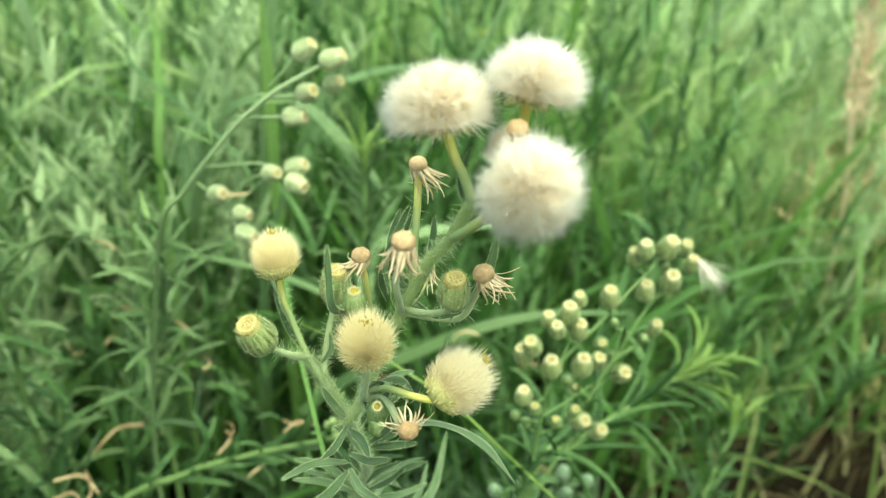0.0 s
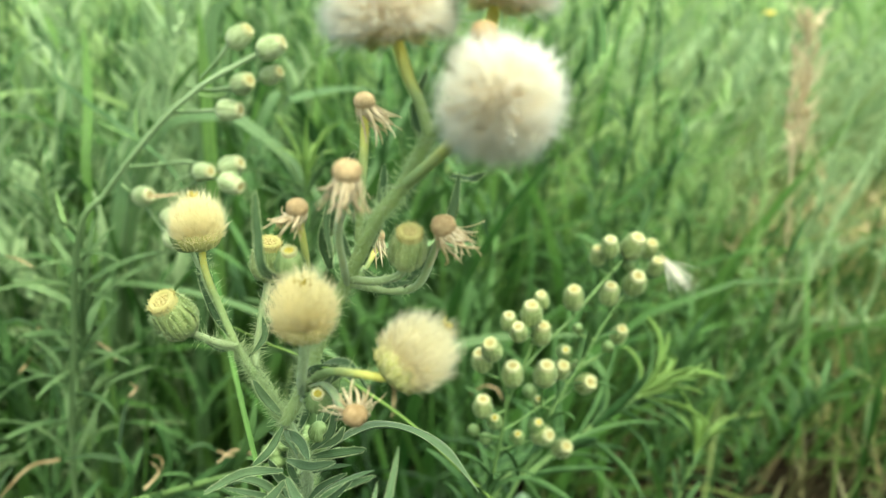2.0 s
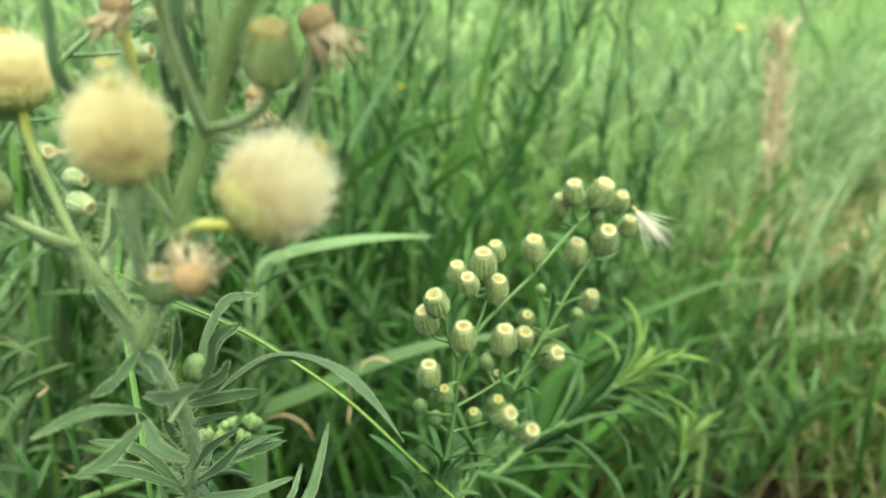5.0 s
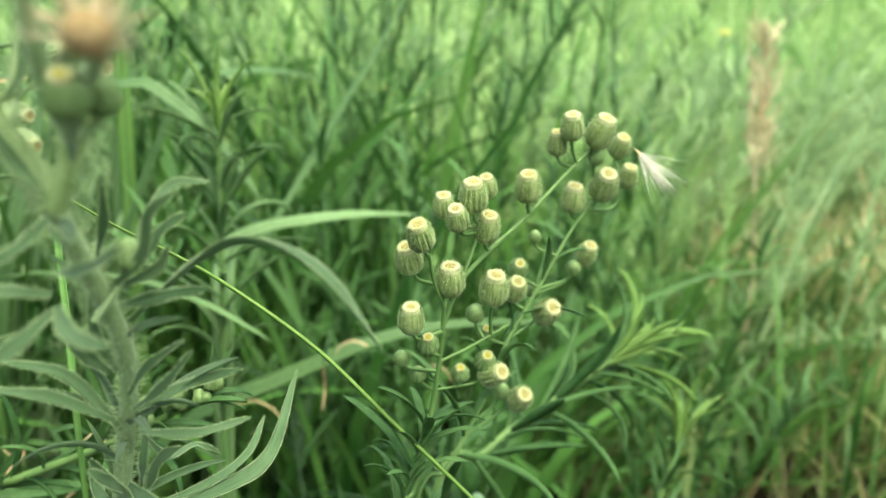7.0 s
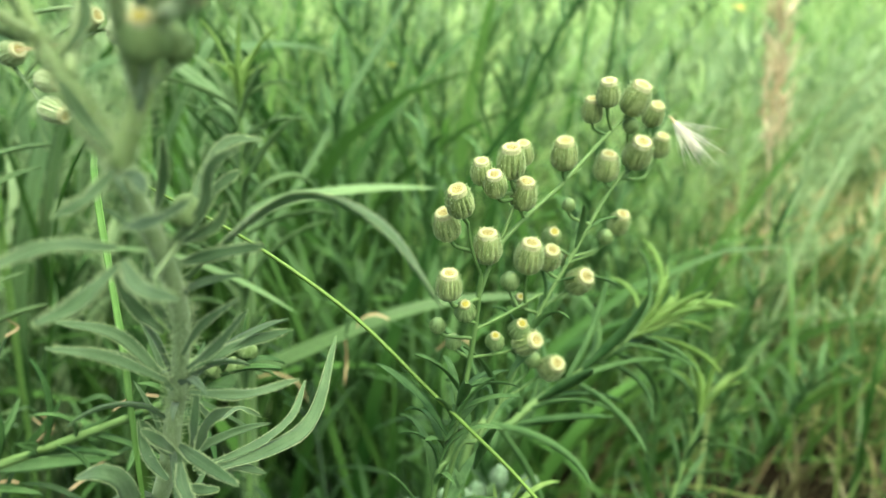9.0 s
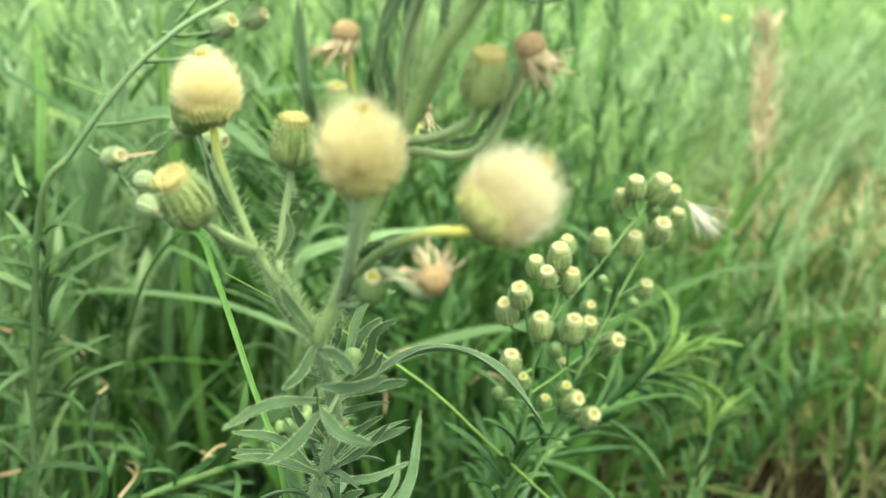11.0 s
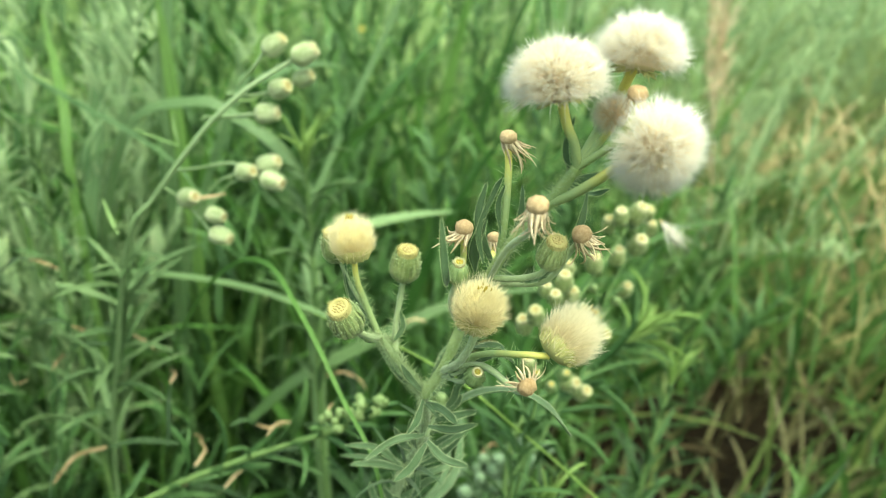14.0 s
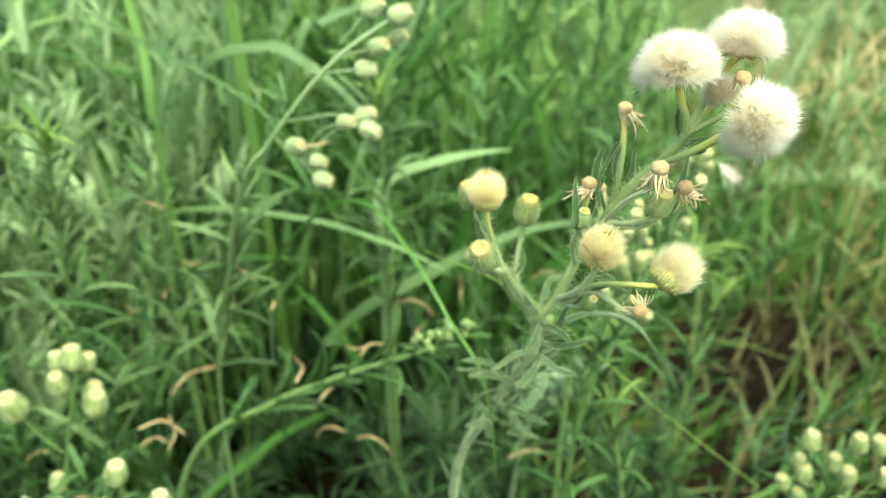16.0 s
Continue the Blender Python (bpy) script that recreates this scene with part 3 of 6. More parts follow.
# ---- leaves: unit meshes, 1 long from the foot, which reaches up along z and bends over towards x ----
def leaf_mesh(name, width, phi, bend, material, fold=0.35, curl=0.0, segs=10, twist=0.0, thick=0.012):
    path = []
    p = Vector((0, 0, 0))
    for i in range(segs + 1):
        s = i / segs
        path.append(p.copy())
        a = phi + bend * s ** 1.3
        b = curl * s * s
        p = p + Vector((math.sin(a) * math.cos(b), math.sin(a) * math.sin(b), math.cos(a))) / segs
    v, f = [], []
    for i, q in enumerate(path):
        s = i / segs
        t = (path[min(i + 1, segs)] - path[max(i - 1, 0)]).normalized()
        side = Vector((0, 1, 0))
        side = (side - t * side.dot(t)).normalized()
        side.rotate(Matrix.Rotation(twist * s, 3, t))
        up = side.cross(t) * -1
        w = width / 2 * (0.35 + 0.65 * min(1, s * 3.2)) * (1 - s ** 3.4) ** 0.75 + 0.002
        for e, h in ((-1, fold), (-0.55, fold * 0.55 + 0.03), (0, 0), (0.55, fold * 0.55 + 0.03), (1, fold)):
            v.append(tuple(q + side * w * e + up * w * h))
        for e, h in ((0.55, fold * 0.55), (0, 0), (-0.55, fold * 0.55)):
            v.append(tuple(q + side * w * e + up * (w * h - thick * (1.6 if e == 0 else 1.0))))
    for i in range(segs):
        for e in range(8):
            f.append((i * 8 + e, i * 8 + (e + 1) % 8, i * 8 + 8 + (e + 1) % 8, i * 8 + 8 + e))
    return mesh_of(name, v, f, material)


def leaf_set(material):
    return [leaf_mesh("leaf", w, phi, bend, material, fold, curl, twist=tw) for w, phi, bend, fold, curl, tw in (
        (0.13, 0.5, 0.9, 0.4, 0.2, 0.3), (0.11, 0.35, 1.3, 0.5, -0.3, -0.4), (0.12, 0.6, 0.4, 0.35, 0.1, 0.2),
        (0.10, 0.4, 1.8, 0.5, 0.4, 0.6), (0.14, 0.7, 0.7, 0.3, -0.2, -0.3), (0.10, 0.3, 0.5, 0.6, 0.0, 0.1))]


LEAVES, LEAVES_MID, LEAVES_FRESH, LEAVES_SOFT = leaf_set(LEAF_UNIT), leaf_set(MIDLEAF), leaf_set(FRESH), leaf_set(SOFT)


def leafy_shoot(plant, points, n, long0, long1, seed, s0=0.0, s1=1.0, tuft=0, spread=1.0, slim=1.0, rise=0.0, leaves=None):
    """Leaves up a stem in a spiral, long0 at its foot and long1 at its tip, each a part of its own."""
    rng = random.Random(seed)
    path = smooth_path(points, 8)
    fr = frames_along(path)
    for k in range(n + tuft):
        s = s0 + (s1 - s0) * (k / n if k < n else rng.uniform(0.93, 1.0))
        x = s * (len(path) - 1)
        i = min(int(x), len(path) - 2)
        q = path[i].lerp(path[i + 1], x - i)
        d = fr[i][0]
        L = (long0 + (long1 - long0) * s) * rng.uniform(0.7, 1.25)
        turn = d.to_track_quat("Z", "Y").to_matrix().to_4x4()
        tip = Matrix.Rotation(rng.uniform(-0.25, 0.35) * spread - (0.35 if k >= n else rise), 4, "Y")
        m = Matrix.Translation(q) @ turn @ Matrix.Rotation(k * 2.4 + rng.uniform(-.4, .4), 4, "Z") @ tip @ Matrix.Diagonal((L, L * slim * rng.uniform(0.8, 1.25), L, 1))
        part("leaf", (LEAVES_FRESH if k >= n and tuft > 8 else leaves if leaves else LEAVES if plant.name == "fleabane_plant" else LEAVES_FRESH if k >= n else LEAVES_MID)[rng.randrange(6)], plant, m)


def single_leaf(plant, points, width, name="leaf", material=None, fold=0.4, normal=(0, 0, 1), base=0.35, per=6, grow=3.0):
    """A leaf or blade laid along a curve, with a midrib and thickness."""
    path = smooth_path(points, per)
    n = len(path)
    v, f = [], []
    near = plant is not None and plant.name == "fleabane_plant"
    wave, tip = (0.32, 4.5) if near else (0.0, 3.0)
    width *= 0.82 if near else 1.0
    N = Vector(normal)
    for i, q in enumerate(path):
        s = i / (n - 1)
        t = (path[min(i + 1, n - 1)] - path[max(i - 1, 0)]).normalized()
        side = t.cross(N).normalized()
        up = side.cross(t)
        w = width / 2 * (base + (1 - base) * min(1, s * grow)) * (1 - s ** tip) ** 0.75 + 0.00004
        ripple = wave * math.sin(s * 11 + len(points) * 2.1 + width * 9000)
        for e, h in ((-1, fold + ripple), (-0.55, fold * 0.6 + ripple * 0.4), (0, 0), (0.55, fold * 0.6 - ripple * 0.4), (1, fold - ripple)):
            v.append(tuple(q + side * w * e + up * w * h))
        for e, h in ((0.55, fold * 0.5 - ripple * 0.4), (0, -0.12), (-0.55, fold * 0.5 + ripple * 0.4)):
            v.append(tuple(q + side * w * e + up * (w * h - 0.00016)))
    for i in range(n - 1):
        for e in range(8):
            f.append((i * 8 + e, i * 8 + (e + 1) % 8, i * 8 + 8 + (e + 1) % 8, i * 8 + 8 + e))
    me = mesh_of(name, v, f, material or LEAF)
    if plant is None:
        return new(name, me)
    ob = part(name, me, plant, Matrix.Identity(4))
    if near:
        # a faint midrib and a fringe of short pale hairs along both edges
        rows = [[Vector(v[i * 8 + e]) for i in range(n - 1)] for e in (2, 0, 4)]
        part("midrib", mesh_of("midrib", *tube(rows[0], width * 0.035, width * 0.015, 6), LEAF), ob)
        rng = np.random.default_rng(n * 31 + int(width * 1e6))
        V = np.array(v).reshape(n, 8, 3)
        for row in rows[1:]:
            part("leaf_edge", mesh_of("leaf_edge", *tube(row, width * 0.022, width * 0.010, 5), HAIR), ob)
        m = 360
        k, u, e = rng.integers(0, n - 1, m), rng.random((m, 1)), np.where(rng.random(m) < 0.5, 0, 4)
        foot = V[k, e] * (1 - u) + V[k + 1, e] * u
        out = V[k, e] - V[k, 2] + 1e-9
        out /= np.linalg.norm(out, axis=1, keepdims=True)
        hv, hf = spikes(foot, out + rng.normal(0, 0.5, (m, 3)), rng.uniform(0.00012, 0.00038, m), 0.000022, 0.15, rng)
        tagged(part("hairs", mesh_of("hairs", hv, hf, HAIR), ob), "short pale hairs", kind="stuff")
    return ob


# ---- ground ----
def ground_sheet():
    near = np.unique(np.round(np.concatenate([np.linspace(-2, 4, 61), [-3000, -800, -200, -60, -20, -8, -4, 7, 12, 25, 60, 200, 800, 3000]]), 3))
    xs, ys = np.meshgrid(near, near, indexing="ij")
    zs = np.zeros_like(xs)
    for i in range(xs.shape[0]):
        for j in range(xs.shape[1]):
            if abs(xs[i, j]) < 5 and abs(ys[i, j]) < 5:
                zs[i, j] = 0.02 * noise.noise((xs[i, j] * 2.3, ys[i, j] * 2.3, 0.4)) - 0.005
    n = len(near)
    v = np.stack([xs, ys, zs], 2).reshape(-1, 3)
    f = [(i * n + j, (i + 1) * n + j, (i + 1) * n + j + 1, i * n + j + 1) for i in range(n - 1) for j in range(n - 1)]
    return tagged(new("ground", mesh_of("ground", v, f, SOIL)), "soil under weeds and dead grass, darkened for shade", "ground", kind="structure")


ground_sheet()

# ---- the near plant ----
near_plant = thing("fleabane_plant", (-0.02, 0.18, 0.0), "hairy fleabane with white seed puffs, buds and spent heads", "wild plant", "fleabane plants")
fork, low = (-0.0157, 0.1079, 0.3206), (-0.0143, 0.1180, 0.3040)
S1, S2, S3, S4 = (-0.0052, 0.1022, 0.3462), (-0.0022, 0.0985, 0.3538), (0.0010, 0.0955, 0.3590), (0.0036, 0.0920, 0.3655)
trunk = [(-0.02, 0.18, -0.005), (-0.022, 0.165, 0.12), (-0.0285, 0.145, 0.235), (-0.0197, 0.1300, 0.279), (-0.0168, 0.1255, 0.291), low, fork]
stem(near_plant, trunk, 0.00135, 0.00085, "main_stem", hairs=3400, label="hairy grey-green stem")
stem(near_plant, [fork, (-0.0125, 0.1055, 0.3275), (-0.0095, 0.104, 0.3365), S1, S2, S3, S4], 0.00090, 0.00074, "branch", PALE_STEM, hairs=1900, label="pale green hairy branch")
stem(near_plant, [S4, (0.0068, 0.0945, 0.3690), (0.0095, 0.0945, 0.3735), (0.0100, 0.0908, 0.3790)], 0.00062, 0.00062, "stalk", STALK)
stem(near_plant, [S4, (0.0026, 0.0913, 0.3690), (0.0014, 0.0911, 0.3716), (0.0001, 0.0906, 0.3760)], 0.00062, 0.00062, "stalk", STALK)
stem(near_plant, [S3, (0.0030, 0.0915, 0.3618), (0.0055, 0.0875, 0.3655), (0.0075, 0.0835, 0.3695)], 0.00062, 0.00062, "stalk", STALK)
stem(near_plant, [S4, (0.0062, 0.0918, 0.3685), (0.0080, 0.0914, 0.3712)], 0.00050, 0.00042, "stalk", STALK)
stem(near_plant, [S4, (0.0070, 0.0885, 0.3695), (0.0088, 0.0872, 0.3733), (0.0084, 0.0858, 0.3757)], 0.00050, 0.00044, "stalk", STALK)
J1 = (-0.0225, 0.1115, 0.3308)
stem(near_plant, [fork, (-0.0187, 0.1100, 0.3245), J1], 0.00080, 0.00060, "branch", hairs=1700)
stem(near_plant, [J1, (-0.0246, 0.1118, 0.3375), (-0.0258, 0.1117, 0.3420), (-0.0260, 0.1116, 0.3455)], 0.00050, 0.00044, "stalk", STALK, hairs=260)
stem(near_plant, [J1, (-0.0245, 0.1085, 0.3330), (-0.0274, 0.1055, 0.3362)], 0.00050, 0.00044, "stalk", hairs=300)
stem(near_plant, [(-0.0200, 0.1110, 0.3278), (-0.0195, 0.1130, 0.3320), (-0.0178, 0.1140, 0.3400)], 0.00050, 0.00044, "stalk", hairs=300)
stem(near_plant, [(-0.0100, 0.1040, 0.3350), (-0.0125, 0.0995, 0.3425), (-0.0122, 0.0965, 0.3478)], 0.00050, 0.00042, "stalk", hairs=60)
stem(near_plant, [(-0.0128, 0.1050, 0.3270), (-0.0118, 0.0975, 0.3330), (-0.0108, 0.0930, 0.3390), (-0.0105, 0.0922, 0.3425)], 0.00062, 0.00052, "stalk", hairs=260)
stem(near_plant, [(-0.0125, 0.1050, 0.3280), (-0.0085, 0.0960, 0.3350), (-0.0045, 0.0885, 0.3390), (-0.0012, 0.0860, 0.3398)], 0.00050, 0.00044, "stalk", STALK, hairs=80)
stem(near_plant, [(-0.0128, 0.1050, 0.3270), (-0.0085, 0.0960, 0.3330), (-0.0055, 0.0880, 0.3335), (-0.0046, 0.0860, 0.3345)], 0.00050, 0.00042, "stalk", hairs=60)
stem(near_plant, [(-0.0100, 0.1043, 0.3345), (-0.0105, 0.1005, 0.3450), (-0.0108, 0.0985, 0.3510), (-0.0111, 0.0968, 0.3550)], 0.00045, 0.00042, "stalk", STALK)
stem(near_plant, [(-0.0045, 0.1018, 0.3480), (-0.0040, 0.1005, 0.3560), (-0.0035, 0.1012, 0.3620), (-0.0034, 0.1019, 0.3662)], 0.00054, 0.00048, "stalk", STALK, hairs=70)
stem(near_plant, [(-0.0060, 0.1025, 0.3440), (-0.0062, 0.0920, 0.3540), (-0.0052, 0.0845, 0.3600), (-0.0047, 0.0837, 0.3628)], 0.00045, 0.00042, "stalk", hairs=40)
stem(near_plant, [(-0.0060, 0.1028, 0.3440), (-0.0040, 0.1080, 0.3440), (-0.0025, 0.1125, 0.3450)], 0.00045, 0.00042, "stalk", STALK)
stem(near_plant, [(-0.0058, 0.1022, 0.3448), (-0.0025, 0.0990, 0.3458), (0.0003, 0.0965, 0.3475), (0.0012, 0.0953, 0.3494)], 0.00050, 0.00044, "stalk", hairs=80)
stem(near_plant, [(-0.0058, 0.1026, 0.3440), (0.0000, 0.1020, 0.3432), (0.0030, 0.0990, 0.3455), (0.0048, 0.0950, 0.3520), (0.0054, 0.0936, 0.3540)], 0.00050, 0.00042, "stalk", hairs=80)

puff(near_plant, (-0.0003, 0.0903, 0.3776), (-0.12, 0.16, 0.95), 0.0155, 3, 0.74, -0.30, 14000)
puff(near_plant, (0.0106, 0.0905, 0.3804), (0.22, 0.16, 0.94), 0.0134, 5, 0.86, -0.20, 13500)
puff(near_plant, (0.0096, 0.0820, 0.3707), (0.50, -0.72, -0.30), 0.0138, 7, 0.95, -0.60, 15500)
puff(near_plant, (0.0080, 0.0913, 0.3727), (-0.45, -0.1, 0.88), 0.0072, 9, 0.9, -0.6, 7000)
spent_head(near_plant, (0.0084, 0.0858, 0.3765), (0.1, -0.1, 1.0), 0.0027, 27, (0.1, 0.2, -1), 12, 1.3)
opening_head(near_plant, (-0.0260, 0.1116, 0.3455), (-0.05, -0.05, 0.99), 0.0087, 11)
opening_head(near_plant, (-0.0105, 0.0922, 0.3425), (0.06, -0.40, 0.90), 0.0094, 12, low=1.66)
opening_head(near_plant, (-0.0011, 0.0861, 0.3397), (0.72, 0.10, 0.62), 0.0100, 13, material=PALE_PAPPUS, low=1.74)
bud(near_plant, (-0.0274, 0.1055, 0.3362), (-0.30, -0.42, 0.85), 0.0053)
bud(near_plant, (-0.0178, 0.1140, 0.3400), (0.12, -0.20, 0.97), 0.0049)
bud(near_plant, (-0.0282, 0.1150, 0.3440), (-0.15, -0.05, 0.98), 0.0046, 1, (-0.0240, 0.1118, 0.3350), (-0.0265, 0.1138, 0.3395))
bud(near_plant, (-0.0122, 0.0965, 0.3478), (0.02, -0.35, 0.93), 0.0036, 2)
bud(near_plant, (0.0012, 0.0953, 0.3494), (0.08, -0.42, 0.90), 0.0043)
bud(near_plant, (-0.0098, 0.0965, 0.3303), (0.08, -0.62, 0.78), 0.0033, 2, (-0.0128, 0.1050, 0.3260), (-0.0112, 0.1000, 0.3278))
bud(near_plant, (-0.0086, 0.1010, 0.3298), (-0.1, -0.50, 0.85), 0.0029, 0, (-0.0130, 0.1055, 0.3255), (-0.0120, 0.1030, 0.3270))
spent_head(near_plant, (-0.0034, 0.1020, 0.3672), (-0.1, -0.15, 0.98), 0.0026, 21, (0.75, 0.0, -0.55), 34, 1.8)
spent_head(near_plant, (-0.0046, 0.0836, 0.3637), (0.05, -0.1, 0.99), 0.0030, 22, (-0.15, 0.1, -1), 34, 1.6)
spent_head(near_plant, (-0.0111, 0.0966, 0.3560), (0.0, -0.1, 0.99), 0.0027, 23, (-0.75, 0.0, -0.6), 34, 1.6)
spent_head(near_plant, (-0.0024, 0.1128, 0.3468), (0.1, 0.1, 0.98), 0.0024, 24, (0.1, -0.1, -1), 22, 1.6)
spent_head(near_plant, (0.0054, 0.0934, 0.3548), (-0.3, -0.2, 0.93), 0.0030, 25, (0.8, 0.0, -0.6), 34, 1.5)
spent_head(near_plant, (-0.0046, 0.0850, 0.3358), (0.1, -0.85, -0.35), 0.0029, 26, (-0.1, 0.85, 0.65), 24, 1.1, 0.85)
bud(near_plant, (-0.0118, 0.1143, 0.3132), (0.05, -0.25, 0.97), 0.0031, 0, (-0.0150, 0.1120, 0.3085), (-0.0132, 0.1135, 0.3110))
# its leaves
single_leaf(near_plant, [(-0.0142, 0.1140, 0.3105), (-0.0100, 0.1125, 0.3150), (-0.0088, 0.1115, 0.3192), (-0.0060, 0.1105, 0.3215)], 0.0013, normal=(0, -0.8, 0.6))
single_leaf(near_plant, [(-0.0135, 0.1145, 0.3110), (-0.0092, 0.1140, 0.3130), (-0.0078, 0.1138, 0.3155)], 0.0012, normal=(0, -0.8, 0.6))
single_leaf(near_plant, [(-0.0140, 0.1160, 0.3085), (-0.0085, 0.1150, 0.3100), (-0.0045, 0.1145, 0.3108)], 0.0015, normal=(0, -0.8, 0.6))
single_leaf(near_plant, [(-0.0135, 0.1185, 0.3060), (-0.0060, 0.1160, 0.3130), (0.0005, 0.1115, 0.3165), (0.0070, 0.1100, 0.3135), (0.0128, 0.1100, 0.3055)], 0.0027)
single_leaf(near_plant, [(-0.0125, 0.1000, 0.3460), (-0.0146, 0.0925, 0.3500), (-0.0150, 0.0925, 0.3550), (-0.0151, 0.0930, 0.3592)], 0.0012, normal=(0, -1, 0.2))
single_leaf(near_plant, [(-0.0225, 0.1115, 0.3310), (-0.0258, 0.1135, 0.3360), (-0.0275, 0.1140, 0.3420)], 0.0013, normal=(0, -1, 0.3))
single_leaf(near_plant, [(-0.0040, 0.1015, 0.3470), (-0.0018, 0.1010, 0.3540), (-0.0012, 0.1015, 0.3600)], 0.0016, normal=(0.3, -1, 0.2))
single_leaf(near_plant, [(-0.0050, 0.1022, 0.3460), (-0.0075, 0.1030, 0.3540), (-0.0060, 0.1040, 0.3600)], 0.0014, normal=(-0.3, -1, 0.2))
single_leaf(near_plant, [(0.0010, 0.0990, 0.3450), (0.0060, 0.0975, 0.3530), (0.0075, 0.0975, 0.3600)], 0.0014, normal=(0.2, -1, 0.2))
single_leaf(near_plant, [(0.0010, 0.0955, 0.3590), (0.0050, 0.0945, 0.3625), (0.0085, 0.0930, 0.3640)], 0.0012, normal=(0, -0.6, 1))
single_leaf(near_plant, [(0.0030, 0.0930, 0.3640), (0.0022, 0.0935, 0.3680), (0.0035, 0.0940, 0.3720)], 0.0009, normal=(0, -1, 0))
single_leaf(near_plant, [fork, (-0.0190, 0.1130, 0.3230), (-0.0225, 0.1165, 0.3275)], 0.0028, normal=(-0.4, -1, 0.4))
single_leaf(near_plant, [J1, (-0.0245, 0.1100, 0.3310), (-0.0270, 0.1080, 0.3345)], 0.0011)
single_leaf(near_plant, [(-0.0130, 0.1055, 0.3265), (-0.0100, 0.0990, 0.3340), (-0.0060, 0.0960, 0.3360), (-0.0035, 0.0955, 0.3330)], 0.0016)
single_leaf(near_plant, [(-0.0204, 0.1277, 0.2714), (-0.0227, 0.1247, 0.2743), (-0.0235, 0.1222, 0.2796), (-0.0255, 0.1210, 0.2817), (-0.0291, 0.1230, 0.2798)], 0.0025, normal=(0, -0.7, 0.7))
single_leaf(near_plant, [(-0.0177, 0.1264, 0.2816), (-0.0141, 0.1218, 0.2819), (-0.0092, 0.1169, 0.2818)], 0.0018, normal=(0, -0.7, 0.7))
single_leaf(near_plant, [(-0.0172, 0.1239, 0.2808), (-0.0159, 0.1194, 0.2803), (-0.0135, 0.1149, 0.2803)], 0.0016, normal=(0, -0.7, 0.7))
single_leaf(near_plant, [(-0.0184, 0.1262, 0.2810), (-0.0194, 0.1232, 0.2844), (-0.0208, 0.1220, 0.2865)], 0.0015, normal=(0, -0.7, 0.7))
single_leaf(near_plant, [(-0.0182, 0.1291, 0.2900), (-0.0198, 0.1258, 0.2923), (-0.0240, 0.1250, 0.2947), (-0.0304, 0.1277, 0.2943)], 0.0014, normal=(0, -0.7, 0.7))
single_leaf(near_plant, [(-0.0167, 0.1316, 0.2851), (-0.0151, 0.1360, 0.2797), (-0.0131, 0.1434, 0.2771), (-0.0103, 0.1463, 0.2741)], 0.0011, normal=(0, -0.7, 0.7))
single_leaf(near_plant, [(-0.0172, 0.1248, 0.2769), (-0.0154, 0.1262, 0.2752), (-0.0135, 0.1277, 0.2742)], 0.0013, normal=(0, -0.7, 0.7))
single_leaf(near_plant, [(-0.0179, 0.1241, 0.2744), (-0.0149, 0.1238, 0.2744), (-0.0100, 0.1209, 0.2739)], 0.0018, normal=(0, -0.7, 0.7))
single_leaf(near_plant, [(-0.0161, 0.1262, 0.2816), (-0.0151, 0.1242, 0.2859), (-0.0144, 0.1249, 0.2917)], 0.0011, normal=(0, -0.7, 0.7))
single_leaf(near_plant, [(-0.0197, 0.1271, 0.2764), (-0.0220, 0.1297, 0.2772), (-0.0236, 0.1323, 0.2781), (-0.0243, 0.1334, 0.2815)], 0.0016, normal=(0, -0.7, 0.7))
leafy_shoot(near_plant, trunk, 24, 0.019, 0.011, 5, 0.22, 0.66, slim=0.62, rise=0.1)
single_leaf(near_plant, [(-0.0157, 0.1158, 0.3125), (-0.0136, 0.1138, 0.3176), (-0.0129, 0.1120, 0.3223)], 0.0011, normal=(0, -0.7, 0.7))
single_leaf(near_plant, [(-0.0125, 0.1173, 0.3119), (-0.0112, 0.1202, 0.3166), (-0.0090, 0.1226, 0.3197), (-0.0053, 0.1239, 0.3199)], 0.0014, normal=(0, -0.7, 0.7))
single_leaf(near_plant, [(-0.0123, 0.1193, 0.3116), (-0.0103, 0.1205, 0.3149), (-0.0074, 0.1213, 0.3171)], 0.0015, normal=(0, -0.7, 0.7))
single_leaf(near_plant, [(-0.0156, 0.1195, 0.3000), (-0.0169, 0.1183, 0.3045), (-0.0167, 0.1172, 0.3096)], 0.0012, normal=(0, -0.7, 0.7))
single_leaf(near_plant, [(-0.0167, 0.1205, 0.2993), (-0.0188, 0.1186, 0.3028), (-0.0202, 0.1170, 0.3076)], 0.0016, normal=(0, -0.7, 0.7))
single_leaf(near_plant, [(-0.0149, 0.1205, 0.2965), (-0.0123, 0.1192, 0.3004), (-0.0079, 0.1176, 0.3041)], 0.0011, normal=(0, -0.7, 0.7))
single_leaf(near_plant, [(-0.0147, 0.1210, 0.2945), (-0.0108, 0.1189, 0.2981), (-0.0070, 0.1172, 0.3031)], 0.0012, normal=(0, -0.7, 0.7))
single_leaf(near_plant, [(-0.0147, 0.1228, 0.2936), (-0.0097, 0.1253, 0.2952), (-0.0034, 0.1274, 0.2962)], 0.0016, normal=(0, -0.7, 0.7))
single_leaf(near_plant, [(-0.0153, 0.1239, 0.2901), (-0.0095, 0.1268, 0.2880), (-0.0031, 0.1303, 0.2881)], 0.0014, normal=(0, -0.7, 0.7))
